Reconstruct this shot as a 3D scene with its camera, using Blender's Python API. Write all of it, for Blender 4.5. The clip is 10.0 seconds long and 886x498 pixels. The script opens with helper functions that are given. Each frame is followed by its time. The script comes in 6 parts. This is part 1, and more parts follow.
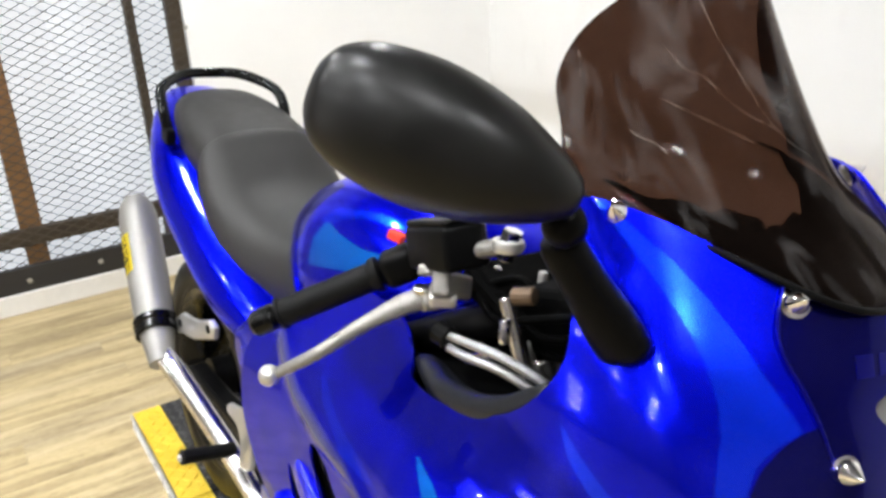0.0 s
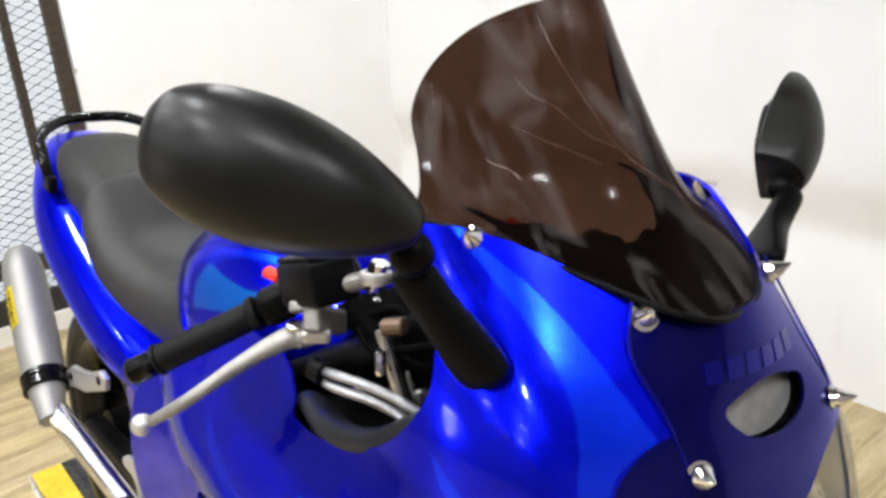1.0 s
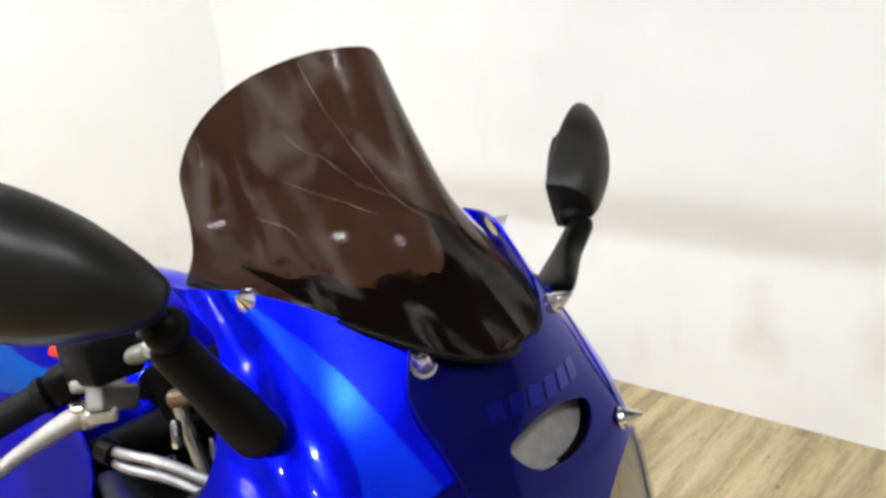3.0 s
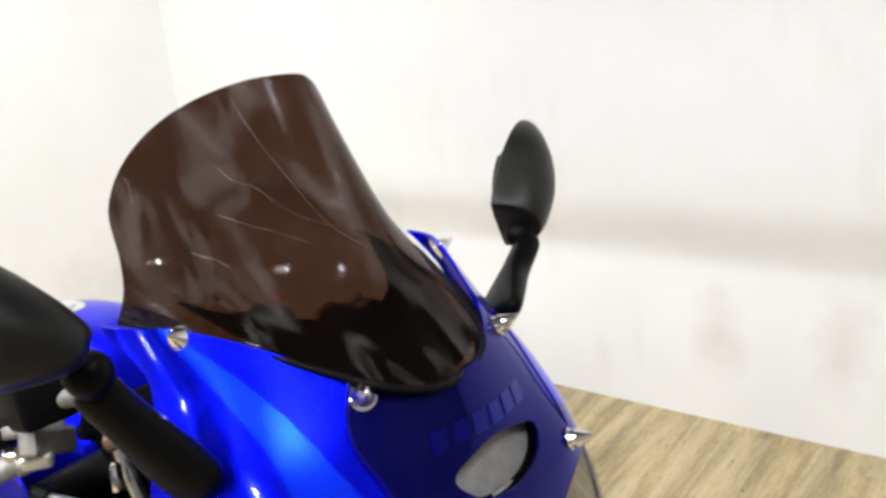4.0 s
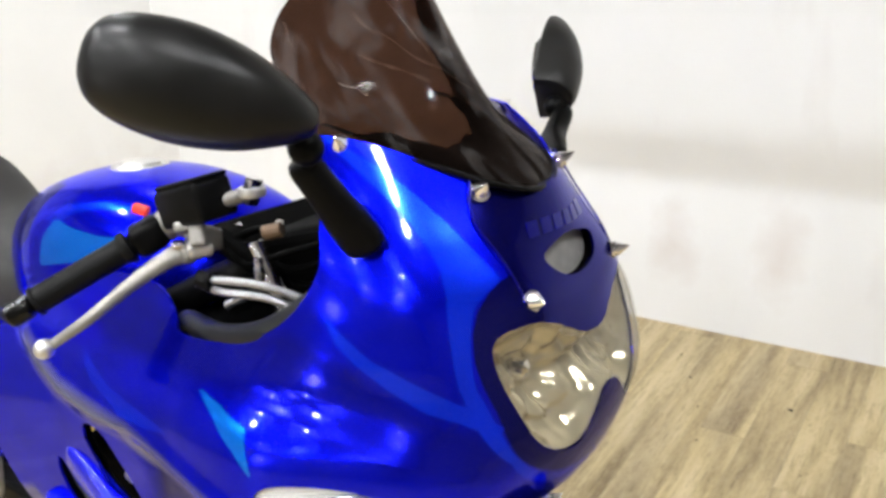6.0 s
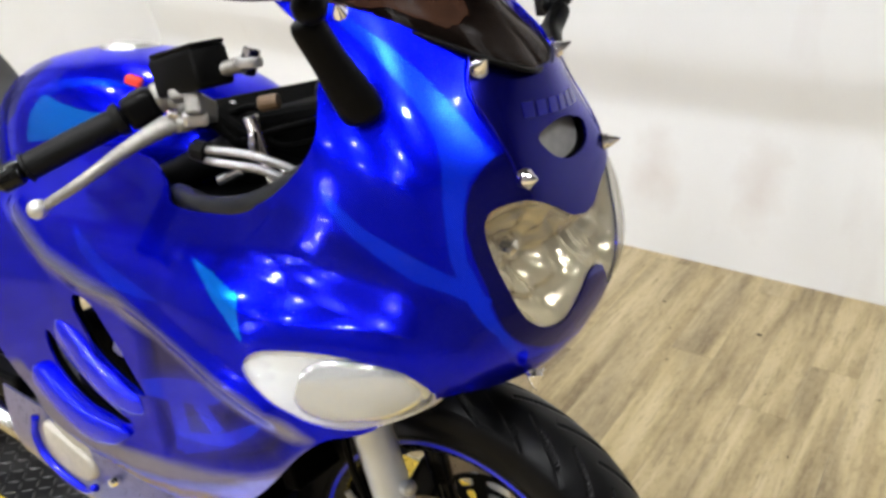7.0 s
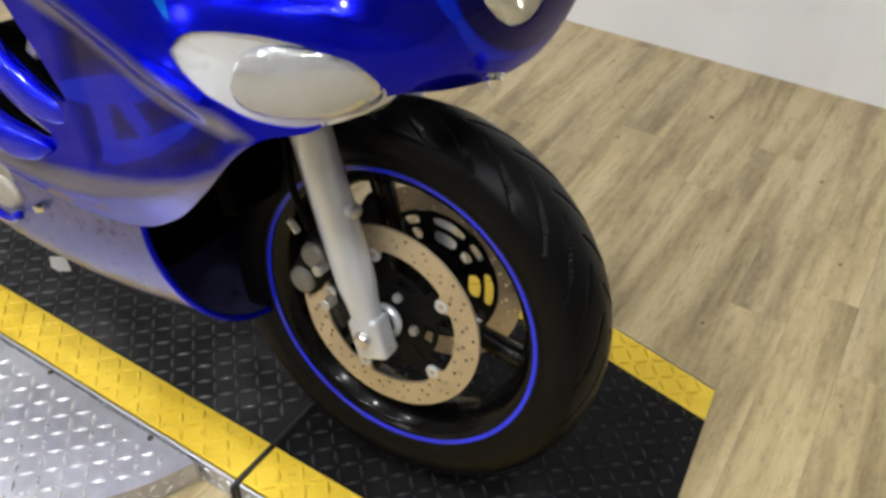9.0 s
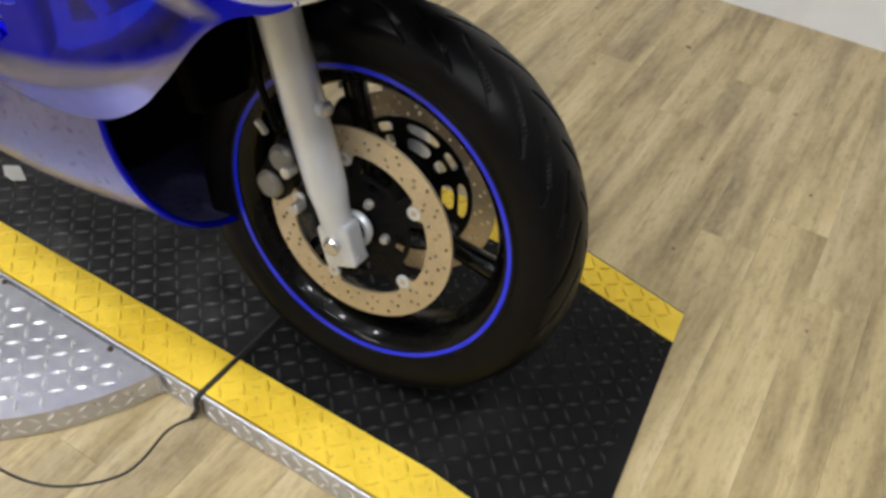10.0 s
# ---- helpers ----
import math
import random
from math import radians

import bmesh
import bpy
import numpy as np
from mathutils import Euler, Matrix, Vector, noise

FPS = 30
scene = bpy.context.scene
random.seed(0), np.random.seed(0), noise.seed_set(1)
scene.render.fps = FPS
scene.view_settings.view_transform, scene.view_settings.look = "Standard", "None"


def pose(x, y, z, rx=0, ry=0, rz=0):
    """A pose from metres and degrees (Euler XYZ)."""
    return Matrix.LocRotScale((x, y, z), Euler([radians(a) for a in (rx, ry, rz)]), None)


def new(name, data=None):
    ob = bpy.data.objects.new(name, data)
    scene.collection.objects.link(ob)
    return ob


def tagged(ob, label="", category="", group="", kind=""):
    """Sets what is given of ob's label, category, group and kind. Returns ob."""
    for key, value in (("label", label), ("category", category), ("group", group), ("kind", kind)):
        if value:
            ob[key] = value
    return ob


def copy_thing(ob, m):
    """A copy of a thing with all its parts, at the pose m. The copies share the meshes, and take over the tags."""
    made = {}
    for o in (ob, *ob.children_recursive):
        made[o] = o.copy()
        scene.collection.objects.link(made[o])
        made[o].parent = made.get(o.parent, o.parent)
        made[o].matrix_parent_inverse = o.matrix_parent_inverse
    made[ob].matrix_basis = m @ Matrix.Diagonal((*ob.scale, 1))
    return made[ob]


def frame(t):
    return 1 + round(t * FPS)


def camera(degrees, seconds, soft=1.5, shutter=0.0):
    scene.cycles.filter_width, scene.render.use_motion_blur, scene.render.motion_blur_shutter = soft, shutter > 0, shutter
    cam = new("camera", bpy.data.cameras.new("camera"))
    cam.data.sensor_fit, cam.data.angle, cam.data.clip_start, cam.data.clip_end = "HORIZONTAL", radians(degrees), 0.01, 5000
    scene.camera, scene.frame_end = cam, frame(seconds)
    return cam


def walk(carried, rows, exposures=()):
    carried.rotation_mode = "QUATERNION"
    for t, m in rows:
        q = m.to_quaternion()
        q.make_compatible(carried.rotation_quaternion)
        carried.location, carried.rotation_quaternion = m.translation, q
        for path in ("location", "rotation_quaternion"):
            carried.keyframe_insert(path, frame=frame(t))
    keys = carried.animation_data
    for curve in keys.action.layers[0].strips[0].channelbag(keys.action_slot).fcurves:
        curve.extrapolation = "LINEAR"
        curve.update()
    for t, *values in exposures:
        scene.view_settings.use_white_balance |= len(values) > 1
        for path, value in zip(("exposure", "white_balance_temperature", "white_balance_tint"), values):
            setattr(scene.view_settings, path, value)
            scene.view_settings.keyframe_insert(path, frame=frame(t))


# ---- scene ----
# <<path
cam = camera(56.23, 10.0, soft=3.2)
# seconds, eye x y z, yaw, pitch, roll in degrees
PATH = [
    (0, 0.3729, -0.5156, 1.3881, 57.134, -21.425, -3.640),
    (0.5, 0.3890, -0.4963, 1.3855, 52.944, -20.215, -3.450),
    (1, 0.4082, -0.4768, 1.3877, 51.226, -19.750, -4.925),
    (1.5, 0.4310, -0.4626, 1.3906, 49.476, -18.867, -6.357),
    (2, 0.4431, -0.4442, 1.3957, 46.442, -18.696, -6.772),
    (2.5, 0.4529, -0.4243, 1.3997, 44.199, -19.073, -7.069),
    (3, 0.4592, -0.4103, 1.3970, 41.748, -18.578, -6.958),
    (3.2, 0.4610, -0.4065, 1.4057, 40.811, -18.920, -7.082),
    (4.3, 0.4736, -0.3802, 1.3985, 39.118, -17.878, -8.426),
    (4.5, 0.4724, -0.3822, 1.3947, 39.294, -18.317, -7.988),
    (5, 0.4849, -0.4374, 1.3843, 40.320, -18.761, -6.299),
    (5.5, 0.4561, -0.5824, 1.3907, 36.247, -21.625, -6.752),
    (5.7, 0.4630, -0.6328, 1.3855, 35.419, -21.558, -6.167),
    (6.8, 0.4756, -0.7248, 1.3302, 33.335, -25.295, -2.387),
    (7, 0.4738, -0.7274, 1.3184, 33.195, -26.471, -2.167),
    (7.5, 0.4673, -0.7300, 1.2838, 31.955, -29.546, -1.317),
    (8, 0.4638, -0.7336, 1.2476, 30.941, -32.821, 0.049),
    (8.5, 0.4688, -0.7329, 1.2149, 29.594, -35.988, 0.934),
    (9, 0.4682, -0.7365, 1.1812, 28.611, -39.343, 2.570),
    (9.5, 0.4620, -0.7365, 1.1460, 26.506, -41.870, 4.480),
    (10, 0.4660, -0.7464, 1.1219, 25.084, -43.017, 6.174),
]


def eye_pose(x, y, z, yaw, pitch, roll):
    return pose(x, y, z) @ pose(0, 0, 0, 0, 0, yaw) @ pose(0, 0, 0, 90 + pitch) @ pose(0, 0, 0, 0, 0, roll)


EXPOSURES = [(0.0, -0.08), (1.5, -0.1), (5.5, -0.06), (7.0, -0.2), (8.0, -0.4), (9.0, -0.62), (10.0, -0.68)]
walk(cam, [(t, eye_pose(*p)) for t, *p in PATH], EXPOSURES)
# path>>
# ---- world and light ----
ROOM_YAW = -1.8
ROOM = pose(0, 0, 0, 0, 0, ROOM_YAW)
DECK = 0.055
BIKE_LEAN = 6.63

world = bpy.data.worlds.new("world")
scene.world = world
world.use_nodes = True
world.node_tree.nodes["Background"].inputs["Color"].default_value = (0.85, 0.9, 1.0, 1)
world.node_tree.nodes["Background"].inputs["Strength"].default_value = 0.05


# ---- materials ----
def material(name, color=(0.5, 0.5, 0.5), rough=0.5, metal=0.0, coat=0.0, spec=0.5):
    m = bpy.data.materials.new(name)
    m.use_nodes = True
    b = m.node_tree.nodes["Principled BSDF"]
    b.inputs["Base Color"].default_value = (*color, 1)
    b.inputs["Roughness"].default_value = rough
    b.inputs["Metallic"].default_value = metal
    b.inputs["Coat Weight"].default_value = coat
    b.inputs["Coat Roughness"].default_value = 0.04
    b.inputs["Specular IOR Level"].default_value = spec
    return m


class Nodes:
    """Short way to wire a material's nodes."""

    def __init__(self, m):
        self.m, self.t = m, m.node_tree
        self.b = self.t.nodes["Principled BSDF"]

    def add(self, kind, **values):
        n = self.t.nodes.new(kind)
        for key, value in values.items():
            if key in n.inputs:
                n.inputs[key].default_value = value
        return n

    def link(self, a, b):
        self.t.links.new(a, b)

    def coords(self, scale=(1, 1, 1), kind="Object"):
        tc, mp = self.add("ShaderNodeTexCoord"), self.add("ShaderNodeMapping")
        mp.inputs["Scale"].default_value = scale
        self.link(tc.outputs[kind], mp.inputs["Vector"])
        return mp.outputs["Vector"]

    def noise(self, vec, scale, detail=4.0, rough=0.55, bend=0.0):
        n = self.add("ShaderNodeTexNoise", Scale=scale, Detail=detail, Roughness=rough, Distortion=bend)
        self.link(vec, n.inputs["Vector"])
        return n.outputs["Fac"]

    def ramp(self, fac, stops):
        r = self.add("ShaderNodeValToRGB")
        e = r.color_ramp.elements
        while len(e) < len(stops):
            e.new(0.5)
        for el, (p, c) in zip(e, stops):
            el.position, el.color = p, (*c, 1) if len(c) == 3 else c
        self.link(fac, r.inputs["Fac"])
        return r.outputs["Color"]

    def mix(self, fac, a, b, blend="MIX"):
        n = self.t.nodes.new("ShaderNodeMix")
        n.data_type, n.blend_type = "RGBA", blend
        for sock, value in ((n.inputs[0], fac), (n.inputs[6], a), (n.inputs[7], b)):
            if isinstance(value, (int, float)):
                sock.default_value = value
            elif isinstance(value, tuple):
                sock.default_value = (*value, 1)
            else:
                self.link(value, sock)
        return n.outputs[2]

    def span(self, value, a, b, lo=0.0, hi=1.0):
        n = self.t.nodes.new("ShaderNodeMapRange")
        n.inputs["From Min"].default_value, n.inputs["From Max"].default_value = a, b
        n.inputs["To Min"].default_value, n.inputs["To Max"].default_value = lo, hi
        self.link(value, n.inputs["Value"])
        return n.outputs["Result"]

    def bump(self, height, strength=0.2, distance=0.001):
        n = self.add("ShaderNodeBump", Strength=strength, Distance=distance)
        self.link(height, n.inputs["Height"])
        self.link(n.outputs["Normal"], self.b.inputs["Normal"])
        return n

    def attr(self, name):
        n = self.t.nodes.new("ShaderNodeAttribute")
        n.attribute_name = name
        return n.outputs["Fac"]

    def random(self):
        return self.t.nodes.new("ShaderNodeObjectInfo").outputs["Random"]

    def color(self, socket):
        self.link(socket, self.b.inputs["Base Color"])

    def rough(self, socket):
        self.link(socket, self.b.inputs["Roughness"])


def grained(name, color, rough, metal=0.0, coat=0.0, scale=60.0, vary=0.25, bump=0.1, distance=0.0006, rvary=0.1, spec=0.5, dust=0.0):
    """A surface with fine grain, large-scale tone and slight relief."""
    m = material(name, color, rough, metal, coat, spec)
    n = Nodes(m)
    v = n.coords()
    fine, broad = n.noise(v, scale, 6), n.noise(v, scale / 12, 3)
    both = n.mix(0.5, fine, broad)
    lo, hi = tuple(c * (1 - vary) for c in color), tuple(min(1, c * (1 + vary)) for c in color)
    col = n.ramp(both, [(0.3, lo), (0.7, hi)])
    if dust:
        col = n.mix(n.span(broad, 0.5, 0.75, 0, dust), col, (0.45, 0.43, 0.4))
    n.color(col)
    n.rough(n.span(both, 0.3, 0.7, max(0.02, rough - rvary), min(1, rough + rvary)))
    if bump:
        n.bump(fine, bump, distance)
    return m


def glow(name, color, strength):
    m = material(name, (0.8, 0.8, 0.8), 0.4)
    b = m.node_tree.nodes["Principled BSDF"]
    b.inputs["Emission Color"].default_value = (*color, 1)
    b.inputs["Emission Strength"].default_value = strength
    return m


PAINT_DARK, PAINT_BLUE, PAINT_BRIGHT, PAINT_CYAN = (0.0045, 0.0045, 0.12), (0.0025, 0.006, 0.76), (0.005, 0.035, 1.0), (0.006, 0.2, 0.95)
# ground of the beak, also mixed in as the shelf's shade
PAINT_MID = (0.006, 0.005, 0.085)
PAINT_SILVER = (0.28, 0.28, 0.37)


def paint_material(name, base):
    """Candy blue lacquer; the flames, dark ground, shelf shade and silver are laid on by the signed distances that the
    panel carries.
    """
    m = material(name, base, 0.3, 0.84, 0.6, 0.1)
    m.node_tree.nodes["Principled BSDF"].inputs["Specular Tint"].default_value = (0.12, 0.12, 1.0, 1)
    n = Nodes(m)
    v = n.coords()
    mottle = n.noise(v, 14, 3)
    flake = n.noise(v, 2600, 1)
    col = n.mix(n.span(mottle, 0.35, 0.7), base, tuple(c * 0.75 for c in base))
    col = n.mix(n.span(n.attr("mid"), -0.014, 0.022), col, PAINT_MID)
    for attr, tone in (("dark", PAINT_DARK), ("bright", PAINT_BRIGHT), ("cyan", PAINT_CYAN)):
        col = n.mix(n.span(n.attr(attr), -0.0007, 0.0007), col, tone)
    col = n.mix(n.span(n.attr("silver"), -0.002, 0.013), col, PAINT_SILVER)
    col = n.mix(n.span(flake, 0.62, 0.75, 0, 0.05), col, (0.1, 0.12, 0.6))
    n.color(col)
    n.rough(n.span(mottle, 0.3, 0.7, 0.19, 0.25))
    n.b.inputs["Coat Roughness"].default_value = 0.03
    n.b.inputs["Coat IOR"].default_value = 1.3
    return m


PAINT = paint_material("blue_lacquer", PAINT_BLUE)
SILVER_PAINT = grained("silver_lacquer", (0.17, 0.175, 0.38), 0.32, 0.65, 0.4, 900, 0.2, 0.03, spec=0.2)
BLACK_PLASTIC = grained("black_plastic", (0.0025, 0.0025, 0.0025), 0.38, spec=0.06, scale=300, bump=0.15, distance=0.0003)
MIRROR_PLASTIC = grained("satin_black_shell", (0.003, 0.003, 0.003), 0.34, spec=0.19, scale=38, vary=0.5, bump=0.02, distance=0.0003, dust=0.035, rvary=0.1)
RUBBER = grained("tyre_rubber", (0.0035, 0.0035, 0.0039), 0.36, spec=0.1, scale=200, vary=0.35, bump=0.2, distance=0.0004)
GRIP_RUBBER = grained("grip_rubber", (0.003, 0.003, 0.003), 0.55, spec=0.12, scale=300, bump=0.3)
BLACK_PAINT = grained("gloss_black_metal", (0.0016, 0.0016, 0.0016), 0.25, 0.0, 0.25, 80, bump=0.0, spec=0.1)
SATIN_BLACK = grained("satin_black_metal", (0.003, 0.003, 0.0033), 0.45, 0.0, scale=150, bump=0.1, spec=0.1)
# near black, hardly any gloss: the shade of the interior put into the colour
INNER_BLACK = grained("interior_black", (0.0012, 0.0012, 0.0012), 0.7, spec=0.03, scale=150, bump=0.1)
SCRATCH = grained("pale_scratch", (0.5, 0.46, 0.42), 0.6, scale=400, bump=0.0)
GREY_BOWL = grained("grey_inner_bowl", (0.7, 0.72, 0.75), 0.14, 0.8, 0.3, 20, 0.06, 0.0, rvary=0.03)
ALLOY = grained("cast_alloy", (0.55, 0.54, 0.52), 0.42, 0.85, scale=250, vary=0.15, bump=0.1, distance=0.0003)
FORK_PAINT = grained("silver_fork_enamel", (0.64, 0.67, 0.72), 0.32, 0.5, 0.2, 60, 0.04, 0.0, rvary=0.03)
STEEL = grained("polished_steel", (0.62, 0.6, 0.58), 0.22, 1.0, scale=120, vary=0.12, bump=0.03)
WORN_ALLOY = grained("worn_cast_alloy", (0.21, 0.2, 0.185), 0.45, 0.7, scale=180, vary=0.3, bump=0.15)
CHROME = material("chrome", (0.85, 0.85, 0.87), 0.08, 1.0)
DISC_STEEL = grained("brake_disc_steel", (0.56, 0.46, 0.31), 0.4, 0.6, scale=160, vary=0.18, bump=0.08)
VINYL = grained("seat_vinyl", (0.024, 0.023, 0.022), 0.5, spec=0.28, scale=500, vary=0.15, bump=0.25, distance=0.0004)
BLUE_TAPE = material("blue_rim_tape", (0.006, 0.02, 0.75), 0.35, 0.0, 0.3)
RED_PLASTIC = material("red_plastic", (0.75, 0.04, 0.02), 0.45)
YELLOW_STICKER = material("yellow_sticker", (0.75, 0.6, 0.02), 0.45)
STICKER_INK = material("dark_ink", (0.05, 0.04, 0.02), 0.5)
BADGE_BLUE = material("faded_blue_badge", (0.004, 0.0045, 0.2), 0.28, 0.84, 0.3, 0.1)
WHITE_REFLECTOR = grained("frosted_lens_white", (0.74, 0.75, 0.75), 0.3, 0.15, scale=60, vary=0.06, bump=0.03)
MESH_GREY = grained("vent_mesh_grey", (0.2, 0.195, 0.19), 0.55, 0.3, scale=900, vary=0.35, bump=0.4)
BRAIDED = grained("braided_steel_hose", (0.3, 0.3, 0.31), 0.35, 0.9, scale=1500, vary=0.4, bump=0.6, distance=0.0006)


def clear_material(name, color, rough, alpha_mix, scuff=0.0, body=0.3):
    """Thin clear sheet: part of the light goes straight through, the rest is a glossy skin."""
    m = bpy.data.materials.new(name)
    m.use_nodes = True
    t = m.node_tree
    t.nodes.clear()
    out, mix = t.nodes.new("ShaderNodeOutputMaterial"), t.nodes.new("ShaderNodeMixShader")
    clear, gloss = t.nodes.new("ShaderNodeBsdfTransparent"), t.nodes.new("ShaderNodeBsdfPrincipled")
    clear.inputs["Color"].default_value = (*color, 1)
    gloss.inputs["Base Color"].default_value = (*[c * body for c in color], 1)
    gloss.inputs["Roughness"].default_value = rough
    facing = t.nodes.new("ShaderNodeLayerWeight")
    facing.inputs["Blend"].default_value = 0.5
    power, add = t.nodes.new("ShaderNodeMath"), t.nodes.new("ShaderNodeMath")
    power.operation, add.operation, add.use_clamp = "POWER", "MULTIPLY_ADD", True
    power.inputs[1].default_value = 4.0
    add.inputs[1].default_value, add.inputs[2].default_value = 0.5, 0.03 + alpha_mix
    t.links.new(facing.outputs["Facing"], power.inputs[0])
    t.links.new(power.outputs[0], add.inputs[0])
    fac = add.outputs[0]
    if scuff:
        tc, mp = t.nodes.new("ShaderNodeTexCoord"), t.nodes.new("ShaderNodeMapping")
        mp.inputs["Scale"].default_value, mp.inputs["Rotation"].default_value = (5, 13, 4), (0.5, 0.6, 0.3)
        t.links.new(tc.outputs["Object"], mp.inputs["Vector"])
        nz = t.nodes.new("ShaderNodeTexNoise")
        nz.inputs["Scale"].default_value, nz.inputs["Detail"].default_value, nz.inputs["Distortion"].default_value = 1.6, 6, 1.2
        t.links.new(mp.outputs["Vector"], nz.inputs["Vector"])
        mr = t.nodes.new("ShaderNodeMapRange")
        mr.inputs["From Min"].default_value, mr.inputs["From Max"].default_value = 0.5, 0.78
        mr.inputs["To Max"].default_value = scuff
        t.links.new(nz.outputs["Fac"], mr.inputs["Value"])
        dust, mix2 = t.nodes.new("ShaderNodeBsdfDiffuse"), t.nodes.new("ShaderNodeMixShader")
        dust.inputs["Color"].default_value = (0.5, 0.48, 0.47, 1)
        t.links.new(fac, mix.inputs[0])
        t.links.new(clear.outputs[0], mix.inputs[1])
        t.links.new(gloss.outputs[0], mix.inputs[2])
        t.links.new(mr.outputs[0], mix2.inputs[0])
        t.links.new(mix.outputs[0], mix2.inputs[1])
        t.links.new(dust.outputs[0], mix2.inputs[2])
        t.links.new(mix2.outputs[0], out.inputs["Surface"])
        return m
    t.links.new(fac, mix.inputs[0])
    t.links.new(clear.outputs[0], mix.inputs[1])
    t.links.new(gloss.outputs[0], mix.inputs[2])
    t.links.new(mix.outputs[0], out.inputs["Surface"])
    return m


SCREEN_TINT = clear_material("brown_tinted_acrylic", (0.235, 0.16, 0.128), 0.06, 0.0, 0.12)
FROSTED_LENS = clear_material("frosted_white_lens", (0.93, 0.93, 0.92), 0.08, 0.1, 0.0, 0.7)
CLEAR_LENS = clear_material("clear_lens", (0.96, 0.95, 0.92), 0.05, 0.0)


# ---- shape helpers ----
def mesh_object(name, verts, faces, mat, parent=None, label="", smooth=True):
    me = bpy.data.meshes.new(name)
    me.from_pydata([tuple(v) for v in verts], [], faces)
    me.update()
    if smooth:
        me.shade_smooth()
    me.materials.append(mat)
    ob = new(name, me)
    ob.parent = parent
    return tagged(ob, label) if label else ob


def part(name, bm, mat, parent=None, label="", smooth=False, sharp=None):
    me = bpy.data.meshes.new(name)
    bmesh.ops.recalc_face_normals(bm, faces=bm.faces)
    bm.to_mesh(me)
    bm.free()
    if smooth:
        me.shade_smooth()
        if sharp:
            me.set_sharp_from_angle(angle=radians(sharp))
    me.materials.append(mat)
    ob = new(name, me)
    ob.parent = parent
    return tagged(ob, label) if label else ob


def empty(name, m, label, category, group="", kind=""):
    ob = new(name)
    ob.matrix_world = m
    ob.empty_display_size = 0.1
    return tagged(ob, label, category, group, kind)


def box(size, at=(0, 0, 0), turn=(0, 0, 0), bevel=0.0, bm=None, segs=2):
    bm = bm or bmesh.new()
    got = bmesh.ops.create_cube(bm, size=1)["verts"]
    bmesh.ops.scale(bm, vec=size, verts=got)
    if bevel:
        edges = list({e for v in got for e in v.link_edges})
        got = [g for g in bmesh.ops.bevel(bm, geom=edges, offset=bevel, segments=segs, affect="EDGES", profile=0.5)["verts"]]
        got = list({v for v in got})
    bmesh.ops.transform(bm, matrix=pose(*at, *turn), verts=got)
    return bm


def spline(points, n, closed=False):
    """n points along a Catmull-Rom curve through the given ones."""
    p = np.array(points, float)
    k = len(p)
    if closed:
        q = np.vstack([p[-1], p, p[0], p[1]])
        t = np.linspace(0, k, n, endpoint=False)
    else:
        q = np.vstack([2 * p[0] - p[1], p, 2 * p[-1] - p[-2]])
        t = np.linspace(0, k - 1, n)
    i = np.minimum(t.astype(int), k - 1 if closed else k - 2)
    f = (t - i)[:, None]
    a, b, c, d = q[i], q[i + 1], q[i + 2], q[i + 3]
    return 0.5 * (2 * b + (c - a) * f + (2 * a - 5 * b + 4 * c - d) * f**2 + (3 * b - a - 3 * c + d) * f**3)


def tube(points, radius, n=24, segs=12, bm=None, squash=1.0, smooth=True):
    """A round bar along a smooth curve; radius is one number or one for each given point."""
    bm = bm or bmesh.new()
    pts = spline(points, n) if smooth else np.array(points, float)
    rads = np.interp(np.linspace(0, 1, len(pts)), np.linspace(0, 1, len(np.atleast_1d(radius))), np.atleast_1d(radius))
    rings, up = [], None
    for i, p in enumerate(pts):
        d = Vector(pts[min(i + 1, len(pts) - 1)] - pts[max(i - 1, 0)]).normalized()
        if up is None:
            up = d.orthogonal().normalized()
        up = (up - d * up.dot(d)).normalized()
        side = d.cross(up)
        ring = []
        for s in range(segs):
            a = 2 * math.pi * s / segs
            ring.append(bm.verts.new(Vector(p) + float(rads[i]) * (math.cos(a) * up * squash + math.sin(a) * side)))
        rings.append(ring)
    for r0, r1 in zip(rings, rings[1:]):
        for s in range(segs):
            bm.faces.new((r0[s], r0[(s + 1) % segs], r1[(s + 1) % segs], r1[s]))
    bm.faces.new(rings[0][::-1])
    bm.faces.new(rings[-1])
    return bm


def lathe(profile, segs=48, axis="y", at=(0, 0, 0), bm=None, closed=False):
    """Turns (radius, height) pairs round an axis."""
    bm = bm or bmesh.new()
    rings = []
    for r, h in profile:
        ring = []
        for s in range(segs):
            a = 2 * math.pi * s / segs
            c, d = r * math.cos(a), r * math.sin(a)
            v = {"y": (c, h, d), "z": (c, d, h), "x": (h, c, d)}[axis]
            ring.append(bm.verts.new(Vector(at) + Vector(v)))
        rings.append(ring)
    pairs = list(zip(rings, rings[1:])) + ([(rings[-1], rings[0])] if closed else [])
    for r0, r1 in pairs:
        for s in range(segs):
            bm.faces.new((r0[s], r0[(s + 1) % segs], r1[(s + 1) % segs], r1[s]))
    if not closed:
        if profile[0][0] > 1e-6:
            bm.faces.new(rings[0])
        if profile[-1][0] > 1e-6:
            bm.faces.new(rings[-1][::-1])
        bmesh.ops.remove_doubles(bm, verts=[v for r in (rings[0], rings[-1]) for v in r], dist=1e-7)
    return bm


